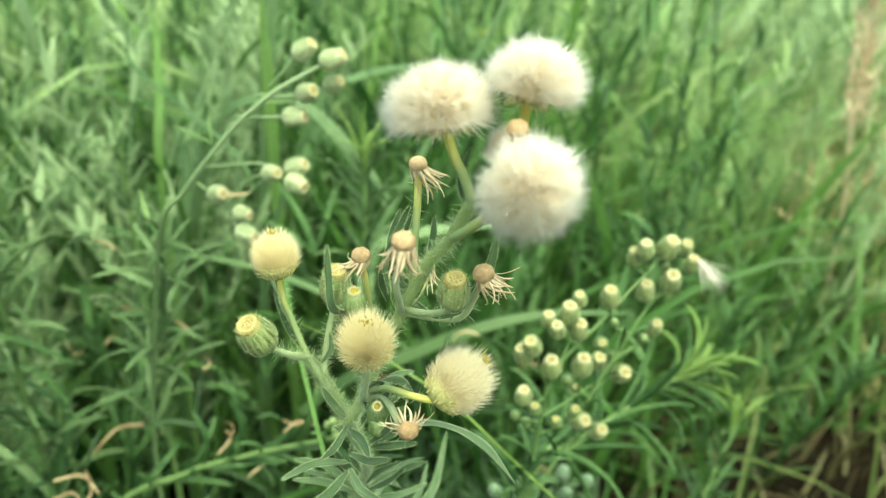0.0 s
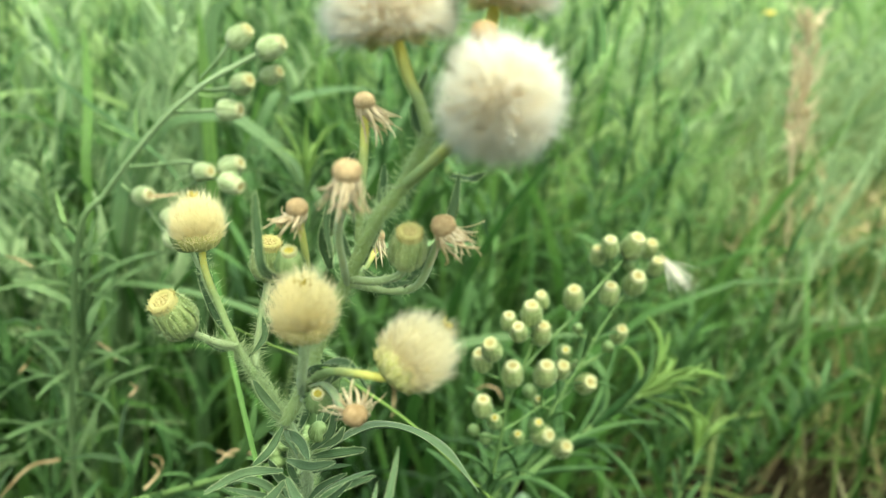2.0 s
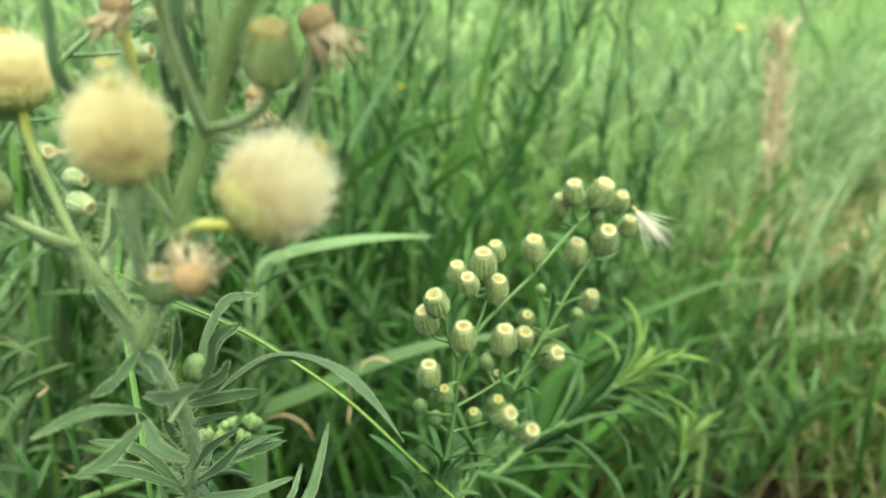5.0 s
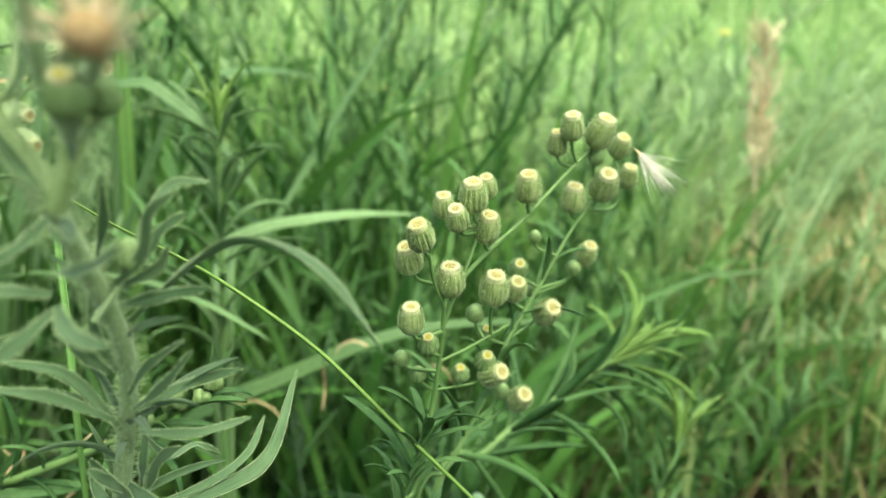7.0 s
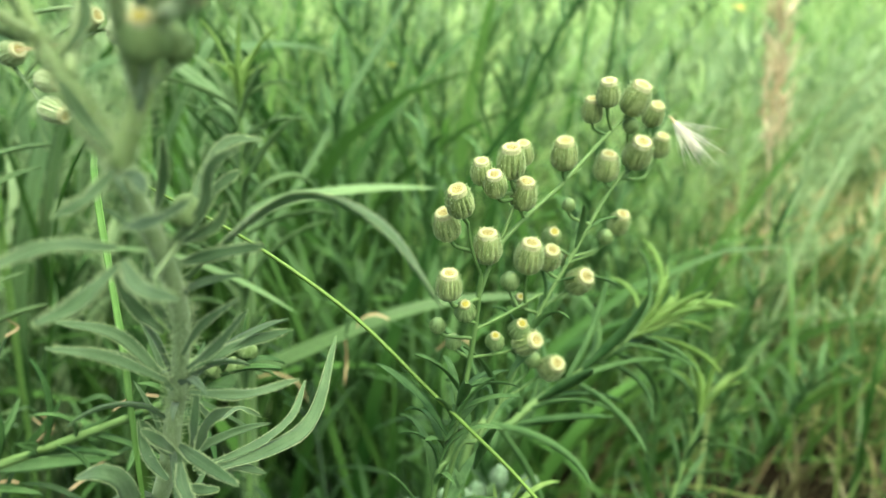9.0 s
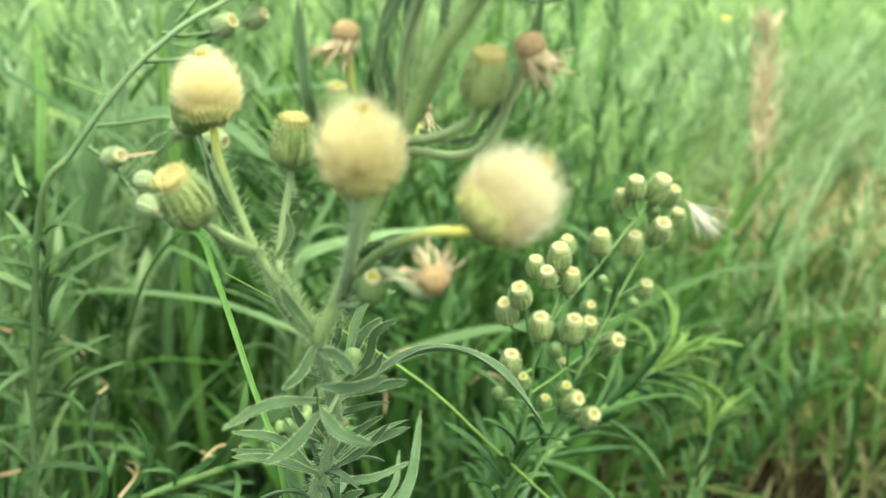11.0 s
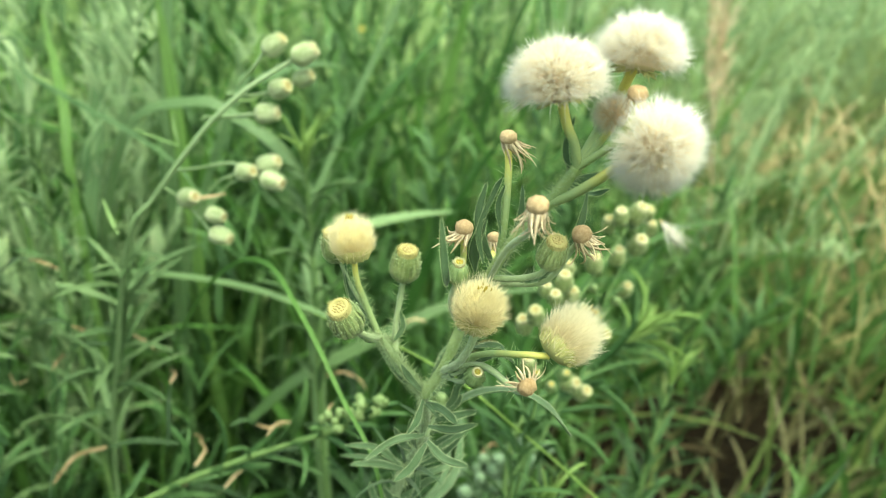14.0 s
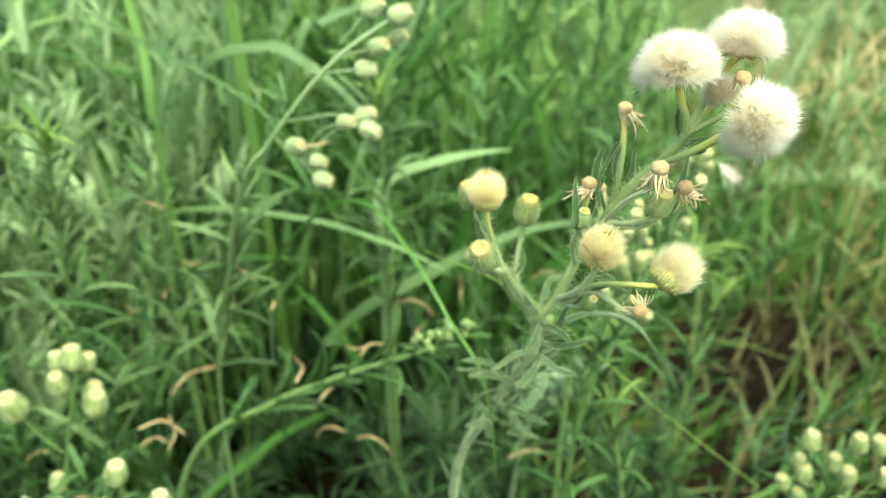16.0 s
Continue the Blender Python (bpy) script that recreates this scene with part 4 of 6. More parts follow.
single_leaf(near_plant, [(-0.0176, 0.1228, 0.2923), (-0.0232, 0.1214, 0.2960), (-0.0290, 0.1196, 0.2982)], 0.0015, normal=(0, -0.7, 0.7))
single_leaf(near_plant, [(-0.0158, 0.1275, 0.2804), (-0.0137, 0.1264, 0.2848), (-0.0108, 0.1247, 0.2874)], 0.0017, normal=(0, -0.7, 0.7))
single_leaf(near_plant, [(-0.0176, 0.1290, 0.2773), (-0.0207, 0.1279, 0.2815), (-0.0221, 0.1266, 0.2853)], 0.0016, normal=(0, -0.7, 0.7))
single_leaf(near_plant, [(-0.0173, 0.1243, 0.2903), (-0.0227, 0.1248, 0.2970), (-0.0295, 0.1242, 0.2994)], 0.0016, normal=(0, -0.7, 0.7))
single_leaf(near_plant, [(-0.0169, 0.1287, 0.2767), (-0.0129, 0.1310, 0.2757), (-0.0083, 0.1328, 0.2729)], 0.0015, normal=(0, -0.7, 0.7))
single_leaf(near_plant, [(-0.0159, 0.1267, 0.2775), (-0.0076, 0.1345, 0.2755), (-0.0023, 0.1433, 0.2754), (0.0010, 0.1546, 0.2834)], 0.0025, normal=(0, -0.7, 0.7))
single_leaf(near_plant, [(-0.0159, 0.1268, 0.2779), (-0.0096, 0.1334, 0.2769), (-0.0052, 0.1406, 0.2771), (-0.0037, 0.1486, 0.2787)], 0.0013, normal=(0, -0.7, 0.7))
single_leaf(near_plant, [(-0.0112, 0.1008, 0.3276), (-0.0088, 0.0981, 0.3322), (-0.0063, 0.0946, 0.3354), (-0.0048, 0.0904, 0.3365)], 0.0009, normal=(0.1, -0.75, 0.6))
single_leaf(near_plant, [(-0.0245, 0.1133, 0.3338), (-0.0269, 0.1149, 0.3376), (-0.0274, 0.1160, 0.3410), (-0.0272, 0.1161, 0.3428)], 0.0009, normal=(0.1, -0.75, 0.6))
single_leaf(near_plant, [(-0.0202, 0.1115, 0.3296), (-0.0185, 0.1119, 0.3321), (-0.0187, 0.1126, 0.3348)], 0.0010, normal=(0.1, -0.75, 0.6))
single_leaf(near_plant, [(-0.0081, 0.1026, 0.3460), (-0.0085, 0.1016, 0.3507), (-0.0069, 0.1003, 0.3557)], 0.0019, normal=(0.1, -0.75, 0.6))
single_leaf(near_plant, [(-0.0076, 0.0993, 0.3488), (-0.0081, 0.1003, 0.3537), (-0.0055, 0.1012, 0.3595), (-0.0045, 0.1006, 0.3617)], 0.0009, normal=(0.1, -0.75, 0.6))
single_leaf(near_plant, [(-0.0049, 0.0998, 0.3531), (-0.0052, 0.1004, 0.3575), (-0.0043, 0.1001, 0.3607)], 0.0008, normal=(0.1, -0.75, 0.6))
single_leaf(near_plant, [(-0.0157, 0.1075, 0.3210), (-0.0182, 0.1075, 0.3245), (-0.0197, 0.1071, 0.3278)], 0.0014, normal=(0.1, -0.75, 0.6))
single_leaf(near_plant, [(-0.0156, 0.1068, 0.3196), (-0.0132, 0.1032, 0.3201), (-0.0116, 0.0993, 0.3198)], 0.0016, normal=(0.1, -0.75, 0.6))
single_leaf(near_plant, [(-0.0160, 0.1071, 0.3201), (-0.0176, 0.1042, 0.3182), (-0.0197, 0.1019, 0.3173)], 0.0012, normal=(0.1, -0.75, 0.6))
single_leaf(near_plant, [(-0.0040, 0.1018, 0.3461), (-0.0013, 0.0996, 0.3450), (0.0023, 0.0983, 0.3460)], 0.0009, normal=(0.1, -0.75, 0.6))
single_leaf(near_plant, [(0.0068, 0.1013, 0.3584), (0.0090, 0.0987, 0.3587), (0.0106, 0.0968, 0.3600)], 0.0009, normal=(0.1, -0.75, 0.6))
single_leaf(near_plant, [(-0.0155, 0.1058, 0.3154), (-0.0119, 0.1023, 0.3167), (-0.0081, 0.0995, 0.3194)], 0.0014, normal=(0.1, -0.75, 0.6))
single_leaf(near_plant, [(-0.0162, 0.1061, 0.3134), (-0.0216, 0.1051, 0.3139), (-0.0269, 0.1030, 0.3122)], 0.0014, normal=(0.1, -0.75, 0.6))
single_leaf(near_plant, [(-0.0157, 0.1055, 0.3125), (-0.0136, 0.1021, 0.3111), (-0.0097, 0.0991, 0.3111)], 0.0016, normal=(0.1, -0.75, 0.6))
single_leaf(near_plant, [(-0.0160, 0.1054, 0.3121), (-0.0190, 0.1030, 0.3095), (-0.0223, 0.1013, 0.3083)], 0.0016, normal=(0.1, -0.75, 0.6))
leafy_shoot(near_plant, [low, fork, (-0.0125, 0.1055, 0.3275)], 5, 0.008, 0.006, 6, 0.0, 1.0)

# ---- the plant with the pale bud cluster ----
cluster_plant = thing("fleabane_plant", (0.012, 0.175, 0.0), "fleabane with many cream-tipped green buds", "wild plant", "fleabane plants")
tall_plant = thing("fleabane_plant", (-0.115, 0.245, 0.0), "tall leaning fleabane stalk with nodding pale buds", "wild plant", "fleabane plants")
low_plant = thing("fleabane_plant", (-0.150, 0.185, 0.0), "short fleabane with a few pale green buds", "wild plant", "fleabane plants")
side_plant = thing("fleabane_plant", (0.11, 0.15, 0.0), "short bushy fleabane with pale crowded buds", "wild plant", "fleabane plants")
# right-hand bud cluster
stem(cluster_plant, [(0.0120, 0.1750, -0.0050), (0.0125, 0.1720, 0.1200), (0.0175, 0.1658, 0.2369), (0.0212, 0.1666, 0.2534), (0.0242, 0.1669, 0.2696), (0.0255, 0.1664, 0.2809), (0.0259, 0.1656, 0.2892)], 0.00060, 0.00042, "main_stem")
stem(cluster_plant, [(0.0140, 0.1740, 0.1800), (0.0213, 0.1674, 0.2480), (0.0277, 0.1718, 0.2535), (0.0348, 0.1760, 0.2644), (0.0405, 0.1789, 0.2774), (0.0485, 0.1839, 0.2886), (0.0542, 0.1873, 0.2970), (0.0610, 0.1918, 0.3041), (0.0661, 0.1954, 0.3082)], 0.00048, 0.00030, "branch")
stem(cluster_plant, [(0.0257, 0.1659, 0.2854), (0.0290, 0.1675, 0.2932), (0.0351, 0.1718, 0.2981), (0.0423, 0.1770, 0.3025), (0.0511, 0.1832, 0.3093), (0.0572, 0.1875, 0.3136)], 0.00040, 0.00031, "branch")
stem(cluster_plant, [(0.0259, 0.1656, 0.2892), (0.0238, 0.1631, 0.2948), (0.0228, 0.1617, 0.2997)], 0.00030, 0.00025, "branch")
stem(cluster_plant, [(0.0254, 0.1666, 0.2786), (0.0314, 0.1714, 0.2791), (0.0402, 0.1782, 0.2807)], 0.00025, 0.00025, "branch")
stem(cluster_plant, [(0.0249, 0.1670, 0.2729), (0.0319, 0.1728, 0.2709), (0.0370, 0.1771, 0.2702)], 0.00025, 0.00025, "branch")
stem(cluster_plant, [(0.0290, 0.1675, 0.2932), (0.0313, 0.1686, 0.2991), (0.0324, 0.1690, 0.3030)], 0.00030, 0.00025, "branch")
bud(cluster_plant, (0.0217, 0.1606, 0.3015), (-0.2410, -0.4633, 0.8528), 0.0044, 1, (0.0228, 0.1617, 0.2997), (0.0221, 0.1611, 0.3006))
bud(cluster_plant, (0.0270, 0.1662, 0.2914), (-0.0580, -0.2999, 0.9522), 0.0048, 1, (0.0275, 0.1668, 0.2896), (0.0272, 0.1665, 0.2905))
bud(cluster_plant, (0.0198, 0.1610, 0.2868), (-0.0459, -0.3189, 0.9467), 0.0042, 1, (0.0257, 0.1660, 0.2847), (0.0214, 0.1629, 0.2845))
bud(cluster_plant, (0.0231, 0.1643, 0.2821), (-0.0861, -0.5840, 0.8072), 0.0037, 2, (0.0254, 0.1664, 0.2799), (0.0237, 0.1653, 0.2808))
bud(cluster_plant, (0.0258, 0.1668, 0.3052), (-0.0981, -0.3690, 0.9242), 0.0036, 1, (0.0324, 0.1690, 0.3030), (0.0276, 0.1679, 0.3031))
bud(cluster_plant, (0.0281, 0.1655, 0.3035), (-0.1937, -0.4943, 0.8475), 0.0038, 1, (0.0321, 0.1689, 0.3020), (0.0294, 0.1669, 0.3021))
bud(cluster_plant, (0.0309, 0.1674, 0.3060), (-0.0869, -0.2962, 0.9512), 0.0046, 1, (0.0324, 0.1690, 0.3030), (0.0313, 0.1680, 0.3045))
bud(cluster_plant, (0.0344, 0.1740, 0.3070), (-0.1344, -0.3653, 0.9211), 0.0035, 1, (0.0324, 0.1690, 0.3030), (0.0341, 0.1733, 0.3046))
bud(cluster_plant, (0.0335, 0.1703, 0.2999), (0.0532, -0.3696, 0.9277), 0.0045, 1, (0.0345, 0.1714, 0.2976), (0.0338, 0.1708, 0.2988))
bud(cluster_plant, (0.0425, 0.1768, 0.3056), (-0.0947, -0.3520, 0.9312), 0.0047, 1, (0.0431, 0.1775, 0.3031), (0.0427, 0.1772, 0.3044))
bud(cluster_plant, (0.0501, 0.1863, 0.3127), (-0.0791, -0.2861, 0.9549), 0.0039, 1, (0.0528, 0.1843, 0.3105), (0.0508, 0.1861, 0.3113))
bud(cluster_plant, (0.0519, 0.1829, 0.3162), (-0.1059, -0.3468, 0.9319), 0.0042, 1, (0.0539, 0.1851, 0.3113), (0.0526, 0.1839, 0.3138))
bud(cluster_plant, (0.0579, 0.1880, 0.3141), (0.2240, -0.4098, 0.8842), 0.0053, 1, (0.0555, 0.1863, 0.3124), (0.0571, 0.1879, 0.3130))
bud(cluster_plant, (0.0661, 0.1977, 0.3106), (0.0762, -0.5448, 0.8351), 0.0042, 1, (0.0661, 0.1954, 0.3082), (0.0660, 0.1975, 0.3094))
bud(cluster_plant, (0.0612, 0.1921, 0.3029), (0.0456, -0.5606, 0.8268), 0.0055, 1, (0.0579, 0.1897, 0.3009), (0.0603, 0.1921, 0.3015))
bud(cluster_plant, (0.0547, 0.1900, 0.3005), (0.0041, -0.3389, 0.9408), 0.0048, 1, (0.0560, 0.1885, 0.2989), (0.0551, 0.1898, 0.2996))
bud(cluster_plant, (0.0706, 0.2029, 0.3028), (0.0427, -0.3640, 0.9304), 0.0042, 1, (0.0579, 0.1897, 0.3009), (0.0672, 0.2011, 0.2985))
bud(cluster_plant, (0.0587, 0.1890, 0.3109), (-0.0085, -0.7648, 0.6442), 0.0031, 0, (0.0615, 0.1921, 0.3045), (0.0594, 0.1911, 0.3082))
bud(cluster_plant, (0.0584, 0.1917, 0.2889), (0.1430, -0.4818, 0.8645), 0.0042, 1, (0.0471, 0.1829, 0.2865), (0.0551, 0.1911, 0.2855))
bud(cluster_plant, (0.0559, 0.1899, 0.2877), (-0.1358, -0.6699, 0.7299), 0.0032, 0, (0.0463, 0.1825, 0.2855), (0.0539, 0.1899, 0.2851))
bud(cluster_plant, (0.0426, 0.1832, 0.2901), (-0.0578, -0.7891, 0.6116), 0.0040, 2, (0.0471, 0.1829, 0.2865), (0.0438, 0.1842, 0.2884))
bud(cluster_plant, (0.0412, 0.1805, 0.2855), (0.0479, -0.6116, 0.7897), 0.0044, 1, (0.0441, 0.1811, 0.2825), (0.0419, 0.1813, 0.2840))
bud(cluster_plant, (0.0467, 0.1865, 0.2841), (-0.0269, -0.7222, 0.6912), 0.0032, 2, (0.0441, 0.1811, 0.2825), (0.0461, 0.1861, 0.2827))
bud(cluster_plant, (0.0480, 0.1847, 0.2796), (0.2257, -0.7611, 0.6081), 0.0050, 1, (0.0405, 0.1789, 0.2774), (0.0457, 0.1849, 0.2777))
bud(cluster_plant, (0.0359, 0.1739, 0.2868), (0.0358, -0.3254, 0.9449), 0.0052, 1, (0.0362, 0.1751, 0.2800), (0.0359, 0.1747, 0.2836))
bud(cluster_plant, (0.0361, 0.1797, 0.2780), (-0.0927, -0.6733, 0.7335), 0.0031, 2, (0.0400, 0.1786, 0.2763), (0.0372, 0.1801, 0.2768))
bud(cluster_plant, (0.0298, 0.1708, 0.2734), (-0.0833, -0.5953, 0.7992), 0.0035, 2, (0.0293, 0.1707, 0.2716), (0.0297, 0.1710, 0.2726))
bud(cluster_plant, (0.0349, 0.1749, 0.2737), (0.0602, -0.6335, 0.7714), 0.0041, 2, (0.0342, 0.1748, 0.2706), (0.0347, 0.1753, 0.2723))
bud(cluster_plant, (0.0350, 0.1753, 0.2713), (0.4643, -0.7417, 0.4841), 0.0047, 1, (0.0369, 0.1771, 0.2691), (0.0351, 0.1763, 0.2704))
bud(cluster_plant, (0.0430, 0.1830, 0.2612), (0.2175, -0.6984, 0.6819), 0.0048, 1, (0.0316, 0.1741, 0.2594), (0.0394, 0.1831, 0.2586))
bud(cluster_plant, (0.0203, 0.1653, 0.2960), (-0.2526, -0.3400, 0.9059), 0.0044, 1, (0.0239, 0.1634, 0.2943), (0.0214, 0.1651, 0.2946))
bud(cluster_plant, (0.0329, 0.1750, 0.2836), (-0.0007, -0.6074, 0.7944), 0.0036, 0, (0.0346, 0.1739, 0.2797), (0.0334, 0.1753, 0.2819))
bud(cluster_plant, (0.0184, 0.1658, 0.2792), (-0.0004, -0.6145, 0.7889), 0.0029, 0, (0.0250, 0.1666, 0.2768), (0.0201, 0.1670, 0.2773))
bud(cluster_plant, (0.0218, 0.1690, 0.2745), (-0.1009, -0.5750, 0.8119), 0.0030, 0, (0.0246, 0.1667, 0.2727), (0.0226, 0.1689, 0.2733))
bud(cluster_plant, (0.0402, 0.1832, 0.2633), (0.0128, -0.5682, 0.8228), 0.0034, 0, (0.0329, 0.1749, 0.2614), (0.0383, 0.1826, 0.2607))
bud(cluster_plant, (0.0457, 0.1835, 0.2963), (-0.0371, -0.6283, 0.7771), 0.0026, 0, (0.0511, 0.1854, 0.2924), (0.0471, 0.1849, 0.2941))
# tall bud stalk behind, on the far side
stem(tall_plant, [(-0.1150, 0.2450, -0.0050), (-0.1120, 0.2400, 0.1200), (-0.1070, 0.2360, 0.2140), (-0.0936, 0.2220, 0.2731), (-0.0815, 0.2090, 0.3140), (-0.0733, 0.2084, 0.3246), (-0.0652, 0.2080, 0.3345), (-0.0565, 0.2085, 0.3440), (-0.0500, 0.2090, 0.3495), (-0.0445, 0.2095, 0.3535), (-0.0384, 0.2105, 0.3568), (-0.0327, 0.2113, 0.3597)], 0.00085, 0.00055, "main_stem")
stem(tall_plant, [(-0.0476, 0.2136, 0.3533), (-0.0437, 0.2133, 0.3572), (-0.0398, 0.2131, 0.3618)], 0.00045, 0.00043, "branch")
stem(tall_plant, [(-0.0512, 0.2141, 0.3510), (-0.0453, 0.2127, 0.3505), (-0.0388, 0.2115, 0.3515)], 0.00045, 0.00043, "branch")
stem(tall_plant, [(-0.0581, 0.2147, 0.3448), (-0.0512, 0.2132, 0.3449), (-0.0440, 0.2118, 0.3456)], 0.00045, 0.00043, "branch")
stem(tall_plant, [(-0.0685, 0.2149, 0.3301), (-0.0616, 0.2135, 0.3308), (-0.0521, 0.2117, 0.3322), (-0.0484, 0.2107, 0.3304)], 0.00050, 0.00037, "branch")
stem(tall_plant, [(-0.0711, 0.2148, 0.3253), (-0.0672, 0.2136, 0.3223), (-0.0634, 0.2122, 0.3180), (-0.0597, 0.2107, 0.3125)], 0.00045, 0.00037, "branch")
bud(tall_plant, (-0.0398, 0.2130, 0.3615), (0.7660, -0.2128, 0.6066), 0.0053, 1, (-0.0416, 0.2132, 0.3597), (-0.0407, 0.2132, 0.3607))
bud(tall_plant, (-0.0327, 0.2113, 0.3597), (0.8949, -0.1206, 0.4297), 0.0056, 1, (-0.0374, 0.2121, 0.3582), (-0.0349, 0.2116, 0.3588))
bud(tall_plant, (-0.0326, 0.2156, 0.3529), (0.8138, -0.4274, 0.3938), 0.0046, 1, (-0.0394, 0.2116, 0.3514), (-0.0358, 0.2154, 0.3518))
bud(tall_plant, (-0.0388, 0.2115, 0.3515), (0.6642, -0.6522, 0.3653), 0.0051, 1, (-0.0440, 0.2118, 0.3456), (-0.0413, 0.2127, 0.3494))
bud(tall_plant, (-0.0440, 0.2118, 0.3456), (0.9547, -0.2917, 0.0592), 0.0052, 1, (-0.0587, 0.2147, 0.3441), (-0.0509, 0.2135, 0.3450))
bud(tall_plant, (-0.0505, 0.2110, 0.3296), (0.7721, -0.6021, 0.2034), 0.0047, 1, (-0.0634, 0.2122, 0.3180), (-0.0568, 0.2137, 0.3259))
bud(tall_plant, (-0.0450, 0.2139, 0.3292), (0.8747, -0.2839, 0.3928), 0.0054, 1, (-0.0630, 0.2120, 0.3175), (-0.0538, 0.2148, 0.3244))
bud(tall_plant, (-0.0440, 0.2095, 0.3283), (0.8219, -0.5378, -0.1876), 0.0053, 1, (-0.0620, 0.2116, 0.3160), (-0.0526, 0.2127, 0.3261))
bud(tall_plant, (-0.0669, 0.2135, 0.3223), (0.7087, -0.6530, 0.2670), 0.0050, 1, (-0.0658, 0.2131, 0.3207), (-0.0669, 0.2137, 0.3218))
bud(tall_plant, (-0.0605, 0.2116, 0.3180), (0.9117, -0.3830, -0.1487), 0.0044, 1, (-0.0620, 0.2116, 0.3160), (-0.0614, 0.2118, 0.3176))
bud(tall_plant, (-0.0599, 0.2108, 0.3128), (0.8432, -0.4535, -0.2888), 0.0051, 1, (-0.0597, 0.2107, 0.3125), (-0.0599, 0.2108, 0.3128))
# short plant with buds, low in front
stem(low_plant, [(-0.1500, 0.1850, -0.0050), (-0.1614, 0.1724, 0.1711), (-0.1473, 0.1724, 0.2286), (-0.1414, 0.1724, 0.2511), (-0.1357, 0.1724, 0.2676), (-0.1329, 0.1724, 0.2755)], 0.00055, 0.00043, "main_stem")
stem(low_plant, [(-0.1438, 0.1724, 0.2466), (-0.1484, 0.1724, 0.2547), (-0.1512, 0.1724, 0.2618)], 0.00030, 0.00025, "branch")
stem(low_plant, [(-0.1408, 0.1724, 0.2521), (-0.1360, 0.1724, 0.2564), (-0.1325, 0.1724, 0.2595)], 0.00030, 0.00025, "branch")
stem(low_plant, [(-0.1362, 0.1724, 0.2666), (-0.1369, 0.1724, 0.2699), (-0.1373, 0.1724, 0.2721)], 0.00025, 0.00025, "branch")
stem(low_plant, [(-0.1548, 0.1724, 0.1987), (-0.1376, 0.1724, 0.2214), (-0.1319, 0.1724, 0.2315)], 0.00030, 0.00025, "branch")
stem(low_plant, [(-0.1562, 0.1724, 0.1934), (-0.1306, 0.1724, 0.2093), (-0.1211, 0.1724, 0.2164)], 0.00030, 0.00025, "branch")
bud(low_plant, (-0.1334, 0.1724, 0.2766), (0.0871, 0.2076, 0.9743), 0.0057, 1, (-0.1332, 0.1724, 0.2748), (-0.1334, 0.1724, 0.2757))
bud(low_plant, (-0.1386, 0.1759, 0.2747), (-0.0035, 0.1347, 0.9909), 0.0045, 1, (-0.1373, 0.1724, 0.2721), (-0.1382, 0.1749, 0.2731))
bud(low_plant, (-0.1318, 0.1759, 0.2736), (0.4376, 0.0526, 0.8976), 0.0045, 1, (-0.1342, 0.1724, 0.2719), (-0.1328, 0.1750, 0.2723))
bud(low_plant, (-0.1387, 0.1724, 0.2692), (0.0504, -0.1051, 0.9932), 0.0055, 1, (-0.1364, 0.1724, 0.2675), (-0.1382, 0.1725, 0.2682))
bud(low_plant, (-0.1328, 0.1758, 0.2611), (0.3083, 0.1503, 0.9394), 0.0056, 1, (-0.1325, 0.1724, 0.2595), (-0.1330, 0.1748, 0.2599))
bud(low_plant, (-0.1318, 0.1724, 0.2598), (0.3271, -0.0134, 0.9449), 0.0063, 1, (-0.1341, 0.1724, 0.2581), (-0.1326, 0.1725, 0.2588))
bud(low_plant, (-0.1519, 0.1724, 0.2624), (-0.0764, -0.2371, 0.9685), 0.0074, 1, (-0.1507, 0.1724, 0.2606), (-0.1516, 0.1726, 0.2615))
bud(low_plant, (-0.1487, 0.1724, 0.2313), (0.0673, 0.2722, 0.9599), 0.0048, 1, (-0.1473, 0.1724, 0.2286), (-0.1484, 0.1723, 0.2300))
bud(low_plant, (-0.1319, 0.1724, 0.2315), (0.2271, -0.0560, 0.9723), 0.0066, 1, (-0.1329, 0.1724, 0.2296), (-0.1322, 0.1725, 0.2305))
bud(low_plant, (-0.1211, 0.1724, 0.2164), (0.1494, -0.0555, 0.9872), 0.0065, 1, (-0.1237, 0.1724, 0.2145), (-0.1218, 0.1725, 0.2152))
bud(low_plant, (-0.1511, 0.1724, 0.2218), (0.0803, 0.0464, 0.9957), 0.0056, 1, (-0.1499, 0.1724, 0.2181), (-0.1508, 0.1724, 0.2200))
bud(low_plant, (-0.1384, 0.1724, 0.2177), (0.1319, -0.0597, 0.9895), 0.0054, 1, (-0.1423, 0.1724, 0.2152), (-0.1395, 0.1725, 0.2161))
bud(low_plant, (-0.1588, 0.1724, 0.2223), (-0.4015, 0.2305, 0.8864), 0.0053, 1, (-0.1499, 0.1724, 0.2181), (-0.1557, 0.1719, 0.2193))
